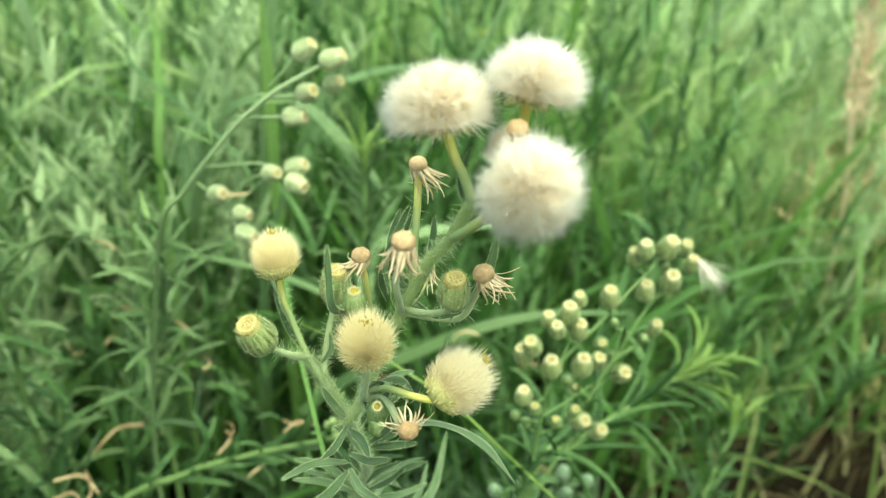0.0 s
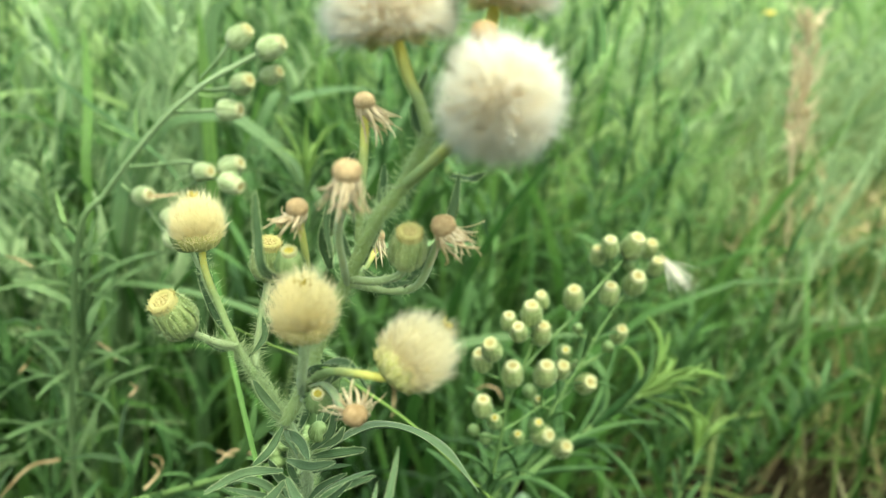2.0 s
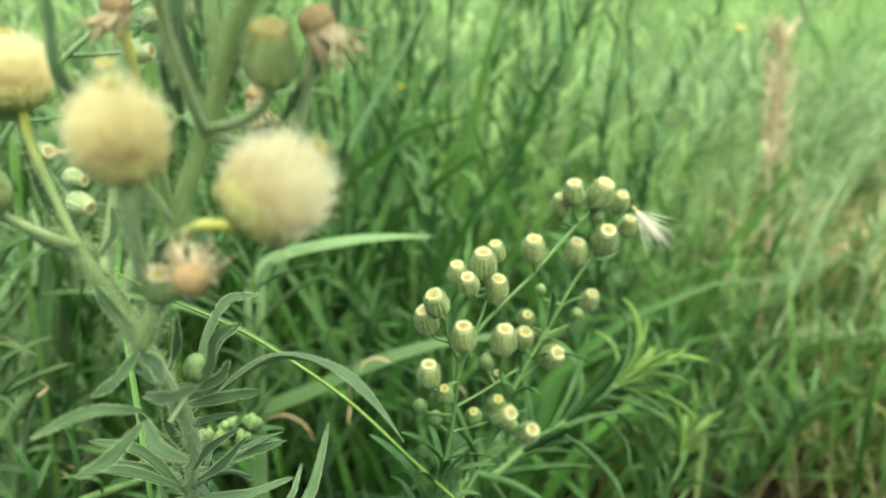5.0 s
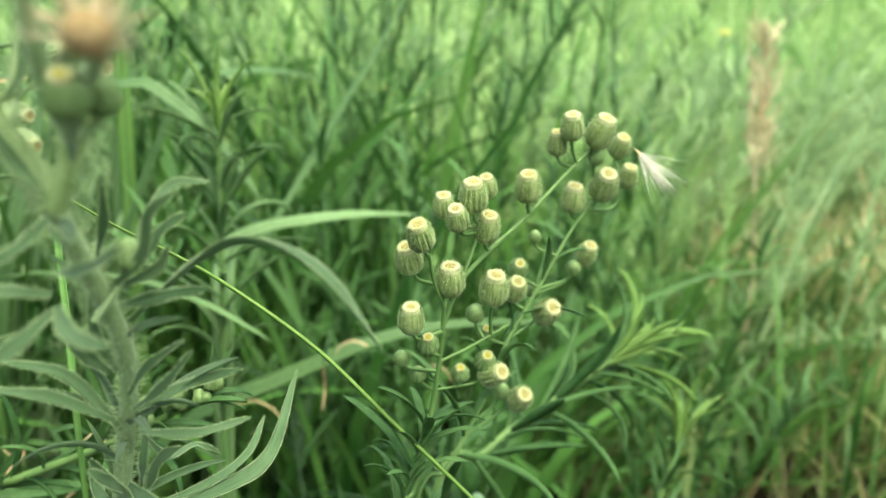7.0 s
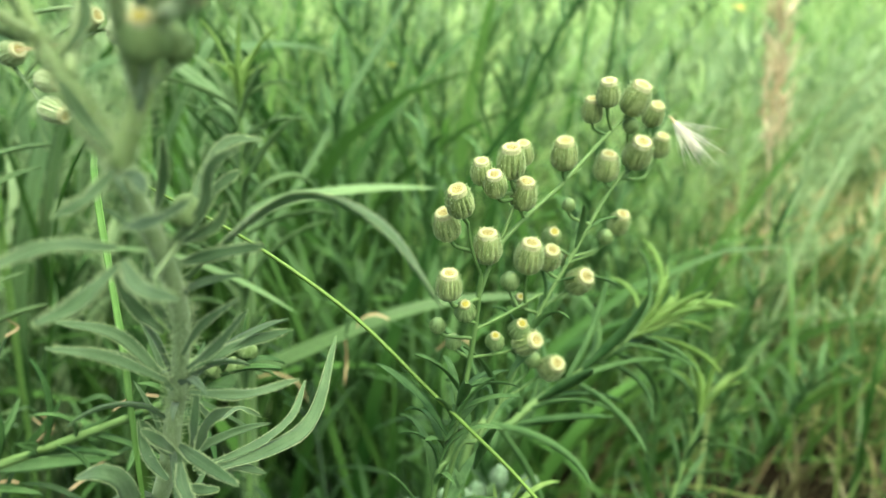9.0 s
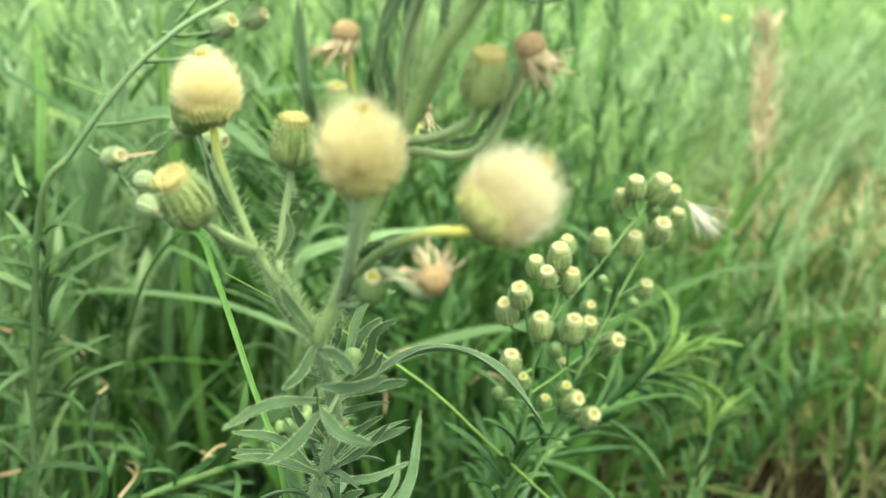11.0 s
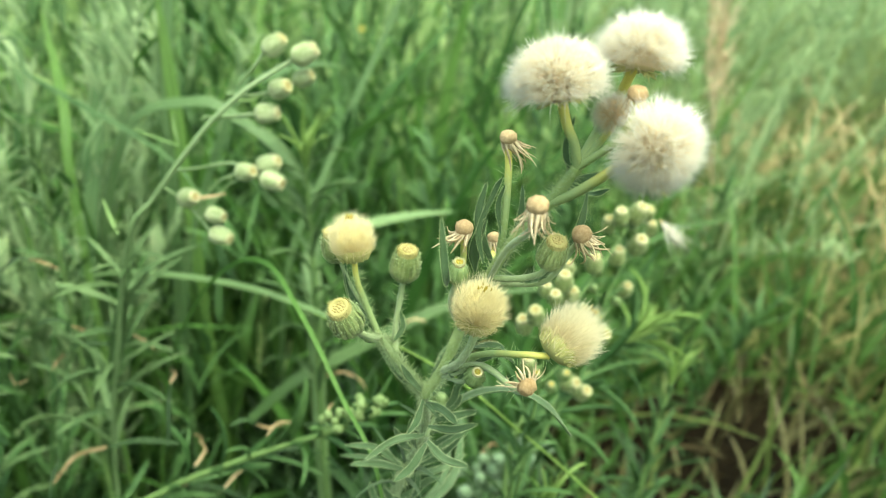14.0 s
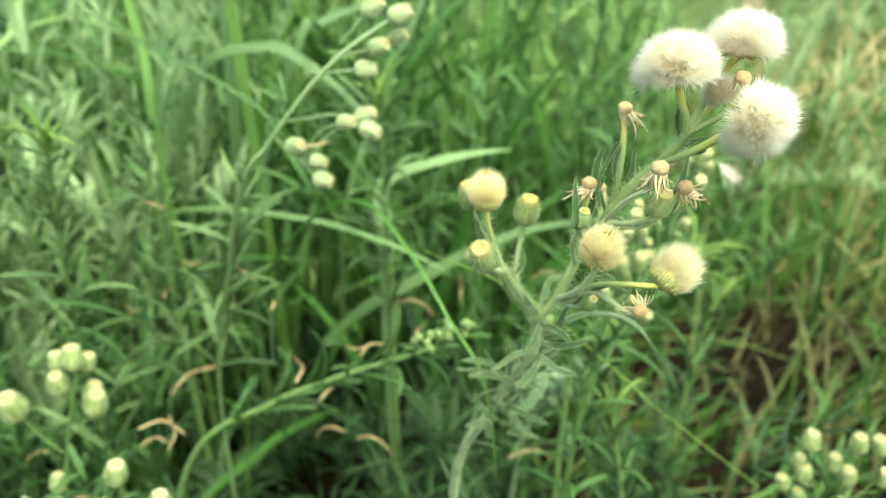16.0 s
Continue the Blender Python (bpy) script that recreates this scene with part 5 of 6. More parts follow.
# bushy little plant with pale buds
stem(side_plant, [(0.1100, 0.1500, -0.0050), (0.1100, 0.1353, 0.1473), (0.0993, 0.1353, 0.1926), (0.0960, 0.1353, 0.2149), (0.0956, 0.1353, 0.2251)], 0.00045, 0.00037, "main_stem")
stem(side_plant, [(0.0993, 0.1353, 0.1926), (0.0886, 0.1353, 0.2165), (0.0814, 0.1353, 0.2376)], 0.00030, 0.00025, "branch")
stem(side_plant, [(0.0974, 0.1353, 0.2094), (0.1008, 0.1353, 0.2240), (0.0992, 0.1353, 0.2341)], 0.00030, 0.00025, "branch")
stem(side_plant, [(0.0984, 0.1353, 0.2091), (0.1089, 0.1353, 0.2198), (0.1082, 0.1353, 0.2299)], 0.00030, 0.00025, "branch")
stem(side_plant, [(0.0996, 0.1353, 0.1869), (0.0836, 0.1353, 0.2125), (0.0757, 0.1353, 0.2218)], 0.00030, 0.00025, "branch")
bud(side_plant, (0.0813, 0.1353, 0.2381), (0.1567, 0.2121, 0.9646), 0.0051, 1, (0.0821, 0.1353, 0.2357), (0.0814, 0.1352, 0.2370))
bud(side_plant, (0.0982, 0.1353, 0.2343), (-0.0129, -0.0305, 0.9995), 0.0052, 1, (0.0995, 0.1353, 0.2323), (0.0985, 0.1353, 0.2332))
bud(side_plant, (0.1083, 0.1353, 0.2311), (-0.3025, 0.1729, 0.9373), 0.0053, 1, (0.1083, 0.1353, 0.2290), (0.1084, 0.1352, 0.2301))
bud(side_plant, (0.0807, 0.1372, 0.2287), (0.0197, 0.0694, 0.9974), 0.0042, 1, (0.0854, 0.1353, 0.2261), (0.0818, 0.1367, 0.2268))
bud(side_plant, (0.0813, 0.1353, 0.2256), (-0.0116, 0.0249, 0.9996), 0.0049, 1, (0.0867, 0.1353, 0.2223), (0.0827, 0.1353, 0.2233))
bud(side_plant, (0.0760, 0.1353, 0.2230), (-0.2931, 0.1256, 0.9478), 0.0042, 1, (0.0764, 0.1353, 0.2210), (0.0763, 0.1353, 0.2220))
bud(side_plant, (0.0939, 0.1379, 0.2249), (-0.0474, -0.0011, 0.9989), 0.0050, 1, (0.0956, 0.1353, 0.2232), (0.0944, 0.1372, 0.2237))
bud(side_plant, (0.0976, 0.1353, 0.2209), (-0.1031, -0.0939, 0.9902), 0.0054, 1, (0.0959, 0.1353, 0.2186), (0.0972, 0.1354, 0.2197))
bud(side_plant, (0.0816, 0.1353, 0.2167), (-0.2094, -0.0892, 0.9738), 0.0050, 2, (0.0814, 0.1353, 0.2150), (0.0817, 0.1353, 0.2159))
bud(side_plant, (0.0980, 0.1353, 0.2066), (-0.0765, 0.0466, 0.9960), 0.0051, 1, (0.0975, 0.1353, 0.2048), (0.0979, 0.1353, 0.2057))
bud(side_plant, (0.1118, 0.1353, 0.2166), (-0.0178, 0.0473, 0.9987), 0.0051, 1, (0.1042, 0.1353, 0.2150), (0.1099, 0.1352, 0.2145))

single_leaf(tall_plant, [(-0.0654, 0.2153, 0.3368), (-0.0720, 0.2178, 0.3393), (-0.0780, 0.2201, 0.3415)], 0.0009, "leaf", STEM_FAR, normal=(0, -0.8, 0.6))
single_leaf(tall_plant, [(-0.0656, 0.2157, 0.3375), (-0.0664, 0.2179, 0.3418), (-0.0663, 0.2197, 0.3453)], 0.0009, "leaf", STEM_FAR, normal=(0, -0.8, 0.6))
single_leaf(tall_plant, [(-0.0839, 0.2081, 0.3152), (-0.0858, 0.2106, 0.3194), (-0.0875, 0.2134, 0.3244)], 0.0014, "leaf", STEM_FAR, normal=(0, -0.8, 0.6))
single_leaf(tall_plant, [(-0.0625, 0.2083, 0.3239), (-0.0583, 0.2076, 0.3243), (-0.0536, 0.2071, 0.3251)], 0.0009, "leaf", WITHERED, normal=(0, -0.8, 0.6))
single_leaf(tall_plant, [(-0.0502, 0.2182, 0.3486), (-0.0457, 0.2171, 0.3482), (-0.0401, 0.2168, 0.3499)], 0.0011, "leaf", STEM_FAR, normal=(0, -0.8, 0.6))

leafy_shoot(cluster_plant, [(0.012, 0.175, 0.0), (0.0125, 0.172, 0.12), (0.0175, 0.1658, 0.2369), (0.0242, 0.1669, 0.2696)], 34, 0.026, 0.014, 15, 0.45, 0.98)
leafy_shoot(cluster_plant, [(0.014, 0.174, 0.18), (0.0279, 0.1725, 0.2493), (0.0405, 0.1789, 0.2774), (0.0542, 0.1873, 0.2970)], 16, 0.020, 0.010, 16, 0.1, 0.95)
leafy_shoot(tall_plant, [(-0.115, 0.245, 0.0), (-0.107, 0.236, 0.214), (-0.0936, 0.228, 0.2731), (-0.0811, 0.2100, 0.3143)], 34, 0.042, 0.016, 17, 0.35, 0.97, spread=1.6, slim=0.65, leaves=LEAVES_SOFT)
leafy_shoot(low_plant, [(-0.150, 0.185, 0.0), (-0.148, 0.18, 0.16), (-0.140, 0.174, 0.245)], 26, 0.034, 0.016, 18, 0.3, 0.97, leaves=LEAVES_MID)
leafy_shoot(side_plant, [(0.11, 0.15, 0.0), (0.107, 0.147, 0.14), (0.102, 0.144, 0.19), (0.098, 0.144, 0.225)], 30, 0.034, 0.016, 19, 0.3, 0.98)

# low bush with pale closed buds under the cluster
bush = thing("fleabane_plant", (0.018, 0.262, 0.0), "low pale sage fleabane with small closed buds", "wild plant", "fleabane plants")
bush_tip = (0.050, 0.246, 0.188)
bush_path = [(0.018, 0.262, -0.005), (0.020, 0.256, 0.10), (0.026, 0.250, 0.158), (0.037, 0.247, 0.178), bush_tip]
stem(bush, bush_path, 0.0013, 0.0008, "main_stem", BUSHSTEM)
rng_b = random.Random(12)
for k in range(20):
    side = Vector((rng_b.uniform(-1, 1), rng_b.uniform(-1, 0.6), rng_b.uniform(0.0, 1.0)))
    root = Vector(bush_tip) - Vector((0.022, 0.0, 0.016)) * rng_b.random()
    base = root + Vector((side.x * 0.007, side.y * 0.008, 0.001 + side.z * 0.009))
    bud(bush, tuple(base), (side.x * 0.5, side.y * 0.4 - 0.2, 0.9), rng_b.uniform(0.0044, 0.0060), 0, tuple(root), tuple((root + base) / 2 - Vector((0, 0, 0.001))), 0.0005, BUSHSTEM)
leafy_shoot(bush, bush_path, 34, 0.026, 0.014, 71, 0.35, 1.0, leaves=LEAVES_SOFT)

# a tuft of loose bristles caught on the cluster's tip
def loose_tuft(at, axis, length, seed):
    rng = np.random.default_rng(seed)
    n = 110
    ob = thing("seed_tuft", at, "loose white seed bristles caught on a bud", "seed tuft")
    fan = (np.arange(n) % 2 == 0)[:, None]
    d = np.where(fan, np.array([[-0.65, 0.0, 0.75]]) + rng.normal(0, 0.30, (n, 3)), np.array([[0, 0, 1.0]]) + rng.normal(0, 0.04, (n, 3)))
    v, f = spikes(rng.normal(0, 0.015, (n, 3)), d, rng.uniform(0.6, 1.1, n), 0.0045, 0.06, rng)
    b = part("bristles", mesh_of("bristles", v, f, HAIRWHITE), ob, aim(at, axis, length))
    sv, sf = tube(smooth_path([(0, 0, 0.02), (0.02, 0.01, -0.06), (0.03, 0, -0.16)], 4), 0.035, 0.012, 6)
    part("seed", mesh_of("seed", sv, sf, ACHENE), b, label="narrow tan seed")


loose_tuft((0.0685, 0.1900, 0.3120), (0.66, 0.05, -0.75), 0.0120, 41)

# ---- single blades and shoots that stand out ----
def blade(points, width, label, material=None, name="grass_blade", normal=(0, 0, 1), fold=0.25, group="long grass blades"):
    high = points[0][2] < 0.01 and points[-1][2] > 0.28
    ob = single_leaf(None, points, width, name, material or GRASS, fold, normal, 0.16 if high else 0.6, grow=1.5 if high else 3.0)
    rib = smooth_path(points, 6)
    part("midrib", mesh_of("midrib", *tube([q - Vector((0, 0, 0.0002)) for q in rib[:-2]], width * 0.06, width * 0.03, 6), DIMBLADE), ob)
    return tagged(ob, label, "grass blade", group)


blade([(-0.20, 0.40, 0.0), (-0.192, 0.395, 0.12), (-0.171, 0.380, 0.205), (-0.147, 0.372, 0.2261), (-0.1209, 0.3551, 0.2371), (-0.088, 0.3248, 0.2461), (-0.0566, 0.2889, 0.2547), (-0.0306, 0.2614, 0.2553), (-0.0120, 0.2414, 0.2525)], 0.0065, "broad pale green grass blade arching over the weeds", PALEBLADE)
blade([(-0.034, 0.287, 0.0), (-0.035, 0.287, 0.15), (-0.0324, 0.2884, 0.2425), (-0.0318, 0.3037, 0.2596), (-0.0236, 0.3098, 0.2659), (-0.002, 0.3133, 0.2693), (0.0161, 0.3165, 0.27), (0.035, 0.3192, 0.2692)], 0.0078, "broad pale grass blade bent flat at its tip", PALEBLADE, normal=(0, -0.5, 1))
blade([(0.09, 0.165, 0.19), (0.0454, 0.1619, 0.2366), (0.0309, 0.1631, 0.2528), (0.0173, 0.1637, 0.2676), (0.0037, 0.1645, 0.2824), (-0.0108, 0.1645, 0.2945), (-0.0198, 0.1623, 0.3014), (-0.0259, 0.1592, 0.3062), (-0.033, 0.155, 0.313)], 0.0010, "thin yellow-green grass stalk slanting across", GREENSTALK, fold=0.8)
blade([(-0.1250, 0.3000, -0.0040), (-0.1150, 0.2950, 0.1000), (-0.0975, 0.2838, 0.2049), (-0.0860, 0.2661, 0.2432), (-0.0741, 0.2431, 0.2700), (-0.0640, 0.2258, 0.2890), (-0.0520, 0.2080, 0.3040), (-0.0430, 0.1890, 0.3098), (-0.0367, 0.1665, 0.3084), (-0.0325, 0.1535, 0.3042), (-0.0286, 0.1429, 0.2977), (-0.0240, 0.1297, 0.2925), (-0.0224, 0.1250, 0.2835), (-0.0216, 0.1232, 0.2720), (-0.0212, 0.1225, 0.2600)], 0.0013, "narrow green grass blade arched over among the weeds", FRESHGRASS, fold=0.5, normal=(0, -0.8, 0.6))
blade([(-0.3400, 0.4000, -0.0040), (-0.3350, 0.4000, 0.2000), (-0.1803, 0.4089, 0.3330), (-0.1486, 0.3772, 0.3274), (-0.1244, 0.3470, 0.3219), (-0.1002, 0.3170, 0.3166), (-0.0794, 0.2921, 0.3091), (-0.0690, 0.2743, 0.3002)], 0.0026, "thin pale grass blade leaning across the weeds", BLADE, fold=0.4, normal=(0, -0.8, 0.6))
blade([(-0.06, 0.40, 0.0), (-0.053, 0.40, 0.15), (-0.0421, 0.4075, 0.2151), (-0.0183, 0.4366, 0.2536), (0.005, 0.4653, 0.2907), (0.0338, 0.4953, 0.3348), (0.06, 0.53, 0.385)], 0.008, "broad grey-green grass blade leaning over", BLADE, normal=(-0.5, -0.5, 0.6))
blade([(-0.065, 0.298, 0.185), (-0.0432, 0.2991, 0.2021), (-0.0154, 0.3038, 0.2121), (0.0176, 0.3082, 0.2236), (0.0481, 0.3158, 0.2265), (0.09, 0.32, 0.225)], 0.0075, "broad green grass blade lying across the weeds", DIMBLADE, normal=(0, -0.6, 1))
blade([(-0.158, 0.38, 0.0), (-0.155, 0.39, 0.12), (-0.1499, 0.3989, 0.211), (-0.1387, 0.4346, 0.2872), (-0.136, 0.449, 0.322)], 0.0115, "broad bluish grass blade standing upright", BLADE, normal=(0, -1, 0.2))
blade([(-0.115, 0.42, 0.0), (-0.112, 0.43, 0.15), (-0.105, 0.45, 0.27), (-0.098, 0.47, 0.345), (-0.085, 0.475, 0.36)], 0.011, "broad bluish grass blade with a folded tip", BLADE, normal=(0, -1, 0.2))
blade([(-0.16, 0.42, 0.0), (-0.15, 0.415, 0.18), (-0.118, 0.40, 0.290), (-0.0796, 0.3799, 0.3111), (-0.0600, 0.372, 0.3040), (-0.0400, 0.360, 0.2880), (-0.025, 0.350, 0.268)], 0.0075, "broad bluish grass blade bending over behind the buds", BLADE, normal=(0, -0.6, 0.8))
blade([(-0.11, 0.38, 0.0), (-0.10, 0.385, 0.20), (-0.0613, 0.3966, 0.3084), (-0.0498, 0.4150, 0.3125), (-0.0345, 0.4349, 0.3137), (-0.0171, 0.4600, 0.3110), (0.0000, 0.4800, 0.3050)], 0.0085, "broad bluish grass blade bending away", BLADE, normal=(0, -0.6, 0.8))
blade([(-0.135, 0.345, 0.0), (-0.1345, 0.35, 0.20), (-0.1346, 0.3561, 0.2845), (-0.1351, 0.3704, 0.3136), (-0.1431, 0.3993, 0.3348), (-0.150, 0.42, 0.35)], 0.0065, "fresh green grass blade standing upright", FRESHGRASS, normal=(0, -1, 0.2))
blade([(-0.093, 0.41, 0.0), (-0.094, 0.415, 0.20), (-0.096, 0.43, 0.30), (-0.098, 0.44, 0.36)], 0.0095, "broad fresh green grass blade standing upright", FRESHGRASS, normal=(0, -1, 0.2))


def shoot(name, points, n, long0, long1, seed, label, r=0.0012, tuft=10, s0=0.3, spread=1.3, leaves=None):
    ob = thing(name, (points[0][0], points[0][1], 0.0), label, "wild plant", "leafy shoots")
    stem(ob, points, r, r * 0.6, "main_stem")
    leafy_shoot(ob, points, n, long0, long1, seed, s0, 1.0, tuft, spread, 0.62, leaves=leaves)
    return ob


shoot("leafy_shoot", [(-0.036, 0.275, -0.005), (-0.034, 0.281, 0.179), (-0.0316, 0.2836, 0.2443), (-0.0311, 0.2893, 0.2826), (-0.0308, 0.2916, 0.3060)], 40, 0.036, 0.024, 31, "leafy green shoot with a fresh tuft on top", leaves=LEAVES_SOFT)
shoot("leafy_shoot", [(0.02, 0.20, -0.005), (0.0287, 0.2086, 0.2097), (0.0434, 0.2132, 0.2321), (0.0634, 0.2236, 0.2404), (0.0810, 0.2293, 0.2496)], 34, 0.036, 0.026, 32, "slanting leafy shoot ending in a starry tuft", tuft=14)
shoot("leafy_shoot", [(-0.165, 0.27, -0.005), (-0.162, 0.255, 0.18), (-0.150, 0.235, 0.275), (-0.140, 0.222, 0.325)], 44, 0.040, 0.016, 33, "slender sage-green shoot with curling leaves", leaves=LEAVES_SOFT)
shoot("leafy_shoot", [(-0.19, 0.33, -0.005), (-0.19, 0.32, 0.2), (-0.186, 0.31, 0.30)], 40, 0.040, 0.018, 34, "slender sage-green shoot with curling leaves", leaves=LEAVES_SOFT)
shoot("leafy_shoot", [(-0.138, 0.325, -0.005), (-0.136, 0.318, 0.16), (-0.131, 0.306, 0.26), (-0.1285, 0.2996, 0.312)], 44, 0.034, 0.012, 37, "slender pale sage shoot with short curling leaves", tuft=6, leaves=LEAVES_SOFT)
shoot("leafy_shoot", [(-0.235, 0.33, -0.005), (-0.232, 0.325, 0.16), (-0.226, 0.315, 0.24), (-0.222, 0.31, 0.295)], 40, 0.036, 0.014, 38, "slender pale sage shoot with short curling leaves", tuft=6, leaves=LEAVES_SOFT)
shoot("leafy_shoot", [(0.045, 0.16, -0.005), (0.040, 0.17, 0.17), (0.034, 0.175, 0.225)], 26, 0.030, 0.018, 35, "low leafy shoot below the bud cluster")
shoot("leafy_shoot", [(0.09, 0.24, -0.005), (0.10, 0.245, 0.15), (0.115, 0.255, 0.21)], 30, 0.036, 0.022, 36, "slanting leafy shoot with narrow leaves")

# young side shoot with knobbly green buds
young = thing("fleabane_plant", (-0.155, 0.225, 0.0), "slanting young fleabane shoot with knobbly green buds", "wild plant", "fleabane plants")
young_path = [(-0.155, 0.225, -0.005), (-0.142, 0.222, 0.12), (-0.118, 0.214, 0.200), (-0.0846, 0.2047, 0.2280), (-0.0667, 0.2002, 0.2375), (-0.0500, 0.1950, 0.2460), (-0.0330, 0.1850, 0.2570), (-0.0235, 0.1800, 0.2645), (-0.0178, 0.1815, 0.2672)]
stem(young, young_path, 0.0013, 0.0006, "main_stem")
rng_y = random.Random(8)
for k in range(26):
    s = smooth_path(young_path, 8)
    q = s[int(len(s) * (0.78 + 0.215 * k / 26))]
    d = Vector((rng_y.uniform(-1, 1), rng_y.uniform(-1, 0.6), rng_y.uniform(0.1, 1.2))).normalized()
    base = q + d * rng_y.uniform(0.002, 0.005)
    bud(young, tuple(base), tuple(d + Vector((0.1, 0, 0.4))), rng_y.uniform(0.0022, 0.0031), 0, tuple(q), tuple((q + base) / 2 + Vector((0, 0, -0.0006))), 0.0003)
leafy_shoot(young, young_path, 34, 0.030, 0.014, 44, 0.3, 0.95)

# dry seed stalk in the background
dry_stalk = thing("dry_grass_stalk", (0.34, 0.63, 0.0), "dry brown grass stalk with a ragged seed spike", "grass stalk")
dry_path = [(0.34, 0.625, -0.005), (0.3453, 0.6295, 0.1333), (0.3386, 0.6315, 0.2106), (0.3546, 0.6678, 0.2708), (0.3581, 0.6885, 0.3441)]
stem(dry_stalk, dry_path, 0.0010, 0.0007, "main_stem", CHAFF)
rng_d = np.random.default_rng(4)
dp = np.array([tuple(q) for q in smooth_path(dry_path, 30)])
pick = dp[rng_d.integers(int(len(dp) * 0.56), int(len(dp) * 0.97), 170)]
v, f = ribbons(pick + rng_d.normal(0, 0.006, (170, 3)), rng_d.uniform(0.1, 0.9, 170), rng_d.uniform(-0.3, 1.2, 170), rng_d.uniform(0, 6.28, 170), rng_d.uniform(0.012, 0.034, 170), rng_d.uniform(0.0018, 0.0036, 170), 4)
tagged(part("seed_spike", mesh_of("seed_spike", v, f, CHAFF), dry_stalk, Matrix.Identity(4)), "ragged tan chaff", kind="stuff")


# withered curled leaves among the weeds
def withered_leaf(points, width, label="narrow green leaf with a curled dry brown tip"):
    p = [Vector(q) for q in points]
    ob = thing("withered_leaf", points[0], label, "dry leaf", "withered leaves")
    back = (p[0] - p[1]).normalized() * 0.9 + Vector((0.15, 0.35, -0.5))
    root = [tuple(p[0] + back * 0.024), tuple(p[0] + back * 0.011 + Vector((0, 0, 0.0022))), points[0]]
    single_leaf(ob, root, width * 0.75, "leaf_base", SHADE_LEAF, 0.5, (0, -0.5, 1), 0.5)
    single_leaf(ob, points, width * 0.5, "dry_tip", WITHERED, 0.7, (0, -0.5, 1), 0.9)
    return ob


def curl_leaf(x, y, z, dx, dy, dz, size, width):
    p, d = Vector((x, y, z)), Vector((dx, dy, dz))
    return withered_leaf([tuple(p), tuple(p + d * size * 0.4 + Vector((0, 0, 0.16 * size))), tuple(p + d * size * 0.8 + Vector((0, 0, 0.05 * size))), tuple(p + d * size - Vector((0, 0, 0.25 * size)))], width)


# ---- masses of grass and weeds ----
def mass(name, label, category, v, f, material):
    return tagged(new(name, mesh_of(name, v, f, material)), label, category, kind="stuff")


def clear(x, y):
    """Where nothing tall may stand: round the camera's way and the near plants."""
    return (y < 0.30 - 0.25 * np.maximum(0, np.abs(x) - 0.16)) & (y > -0.12) & (np.abs(x) < 0.34)


def sow(rng, n, x0, x1, y0, y1, keep=None):
    x, y = rng.uniform(x0, x1, n), rng.uniform(y0, y1, n)
    ok = ~clear(x, y)
    if keep is not None:
        ok &= keep(x, y)
    return np.stack([x[ok], y[ok], np.zeros(ok.sum()) - 0.004], 1)


def grass(name, label, material, seed, n, box, height, width, lean, bend, keep=None, segs=7, az=None):
    rng = np.random.default_rng(seed)
    b = sow(rng, n, *box, keep)
    k = len(b)
    L = rng.uniform(*height, k) * rng.uniform(0.75, 1.1, k)
    a = rng.uniform(0, 2 * math.pi, k) if az is None else rng.normal(az, 0.9, k)
    args = [b, np.abs(rng.normal(0, lean, k)), rng.uniform(*bend, k), a, L, rng.uniform(*width, k), rng.normal(0, 0.8, k), rng.normal(0, 0.4, k)]
    reach = ribbons(*args[:6], segs, 0.3, *args[6:])[0].reshape(k, -1, 3)
    free = ~((np.abs(reach[:, :, 0]) < 0.26) & (reach[:, :, 1] < 0.36) & (reach[:, :, 1] > -0.09) & (reach[:, :, 2] > 0.13)).any(1)
    args = [q[free] for q in args]
    v, f = ribbons(*args[:6], segs, 0.3, *args[6:])
    return mass(name, label, "grass", v, f, material)


def weeds(name, label, material, seed, n, box, height, leaf, width, per, keep=None, lean=0.35, sweep=None):
    """Shoots with narrow leaves all the way up: stems and leaves in one mass."""
    rng = np.random.default_rng(seed)
    b = sow(rng, n, *box, keep)
    k = len(b)
    H = rng.uniform(*height, k)
    az = rng.uniform(0, 2 * math.pi, k) if sweep is None else rng.normal(sweep, 0.6, k)
    ph = np.abs(rng.normal(0 if sweep is None else lean * 0.6, lean * 0.5, k))
    be = rng.uniform(0, lean * 1.6, k)
    sv, sf = ribbons(b, ph, be, az, H, np.full(k, 0.0032), 6, 0.6)
    s = rng.uniform(0.25, 1.0, (k, per))
    ang = ph[:, None] + be[:, None] * s * 0.45
    foot = b[:, None] + np.stack([np.sin(ang) * np.cos(az)[:, None], np.sin(ang) * np.sin(az)[:, None], np.cos(ang)], 2) * (H[:, None] * s)[:, :, None]
    m = k * per
    lv, lf = ribbons(foot.reshape(-1, 3), rng.uniform(0.2, 0.85, m), rng.uniform(-0.15, 1.1, m), rng.uniform(0, 6.283, m), rng.uniform(*leaf, m) * (1.15 - 0.55 * s.ravel()), rng.uniform(*width, m), 5, 0.35, None, rng.normal(0, 0.5, m))
    return mass(name, label, "weeds", np.concatenate([sv, lv]), np.concatenate([sf, lf + len(sv)]), material)


def open_side(x, y):
    """The low, grazed strip on one side."""
    return (x > 0.10) & (y < 0.95) & (y > -0.6)


def grassy(x, y):
    """All but the bare patch of soil."""
    return ((x - 0.25) / 0.10) ** 2 + ((y - 0.44) / 0.075) ** 2 > 1


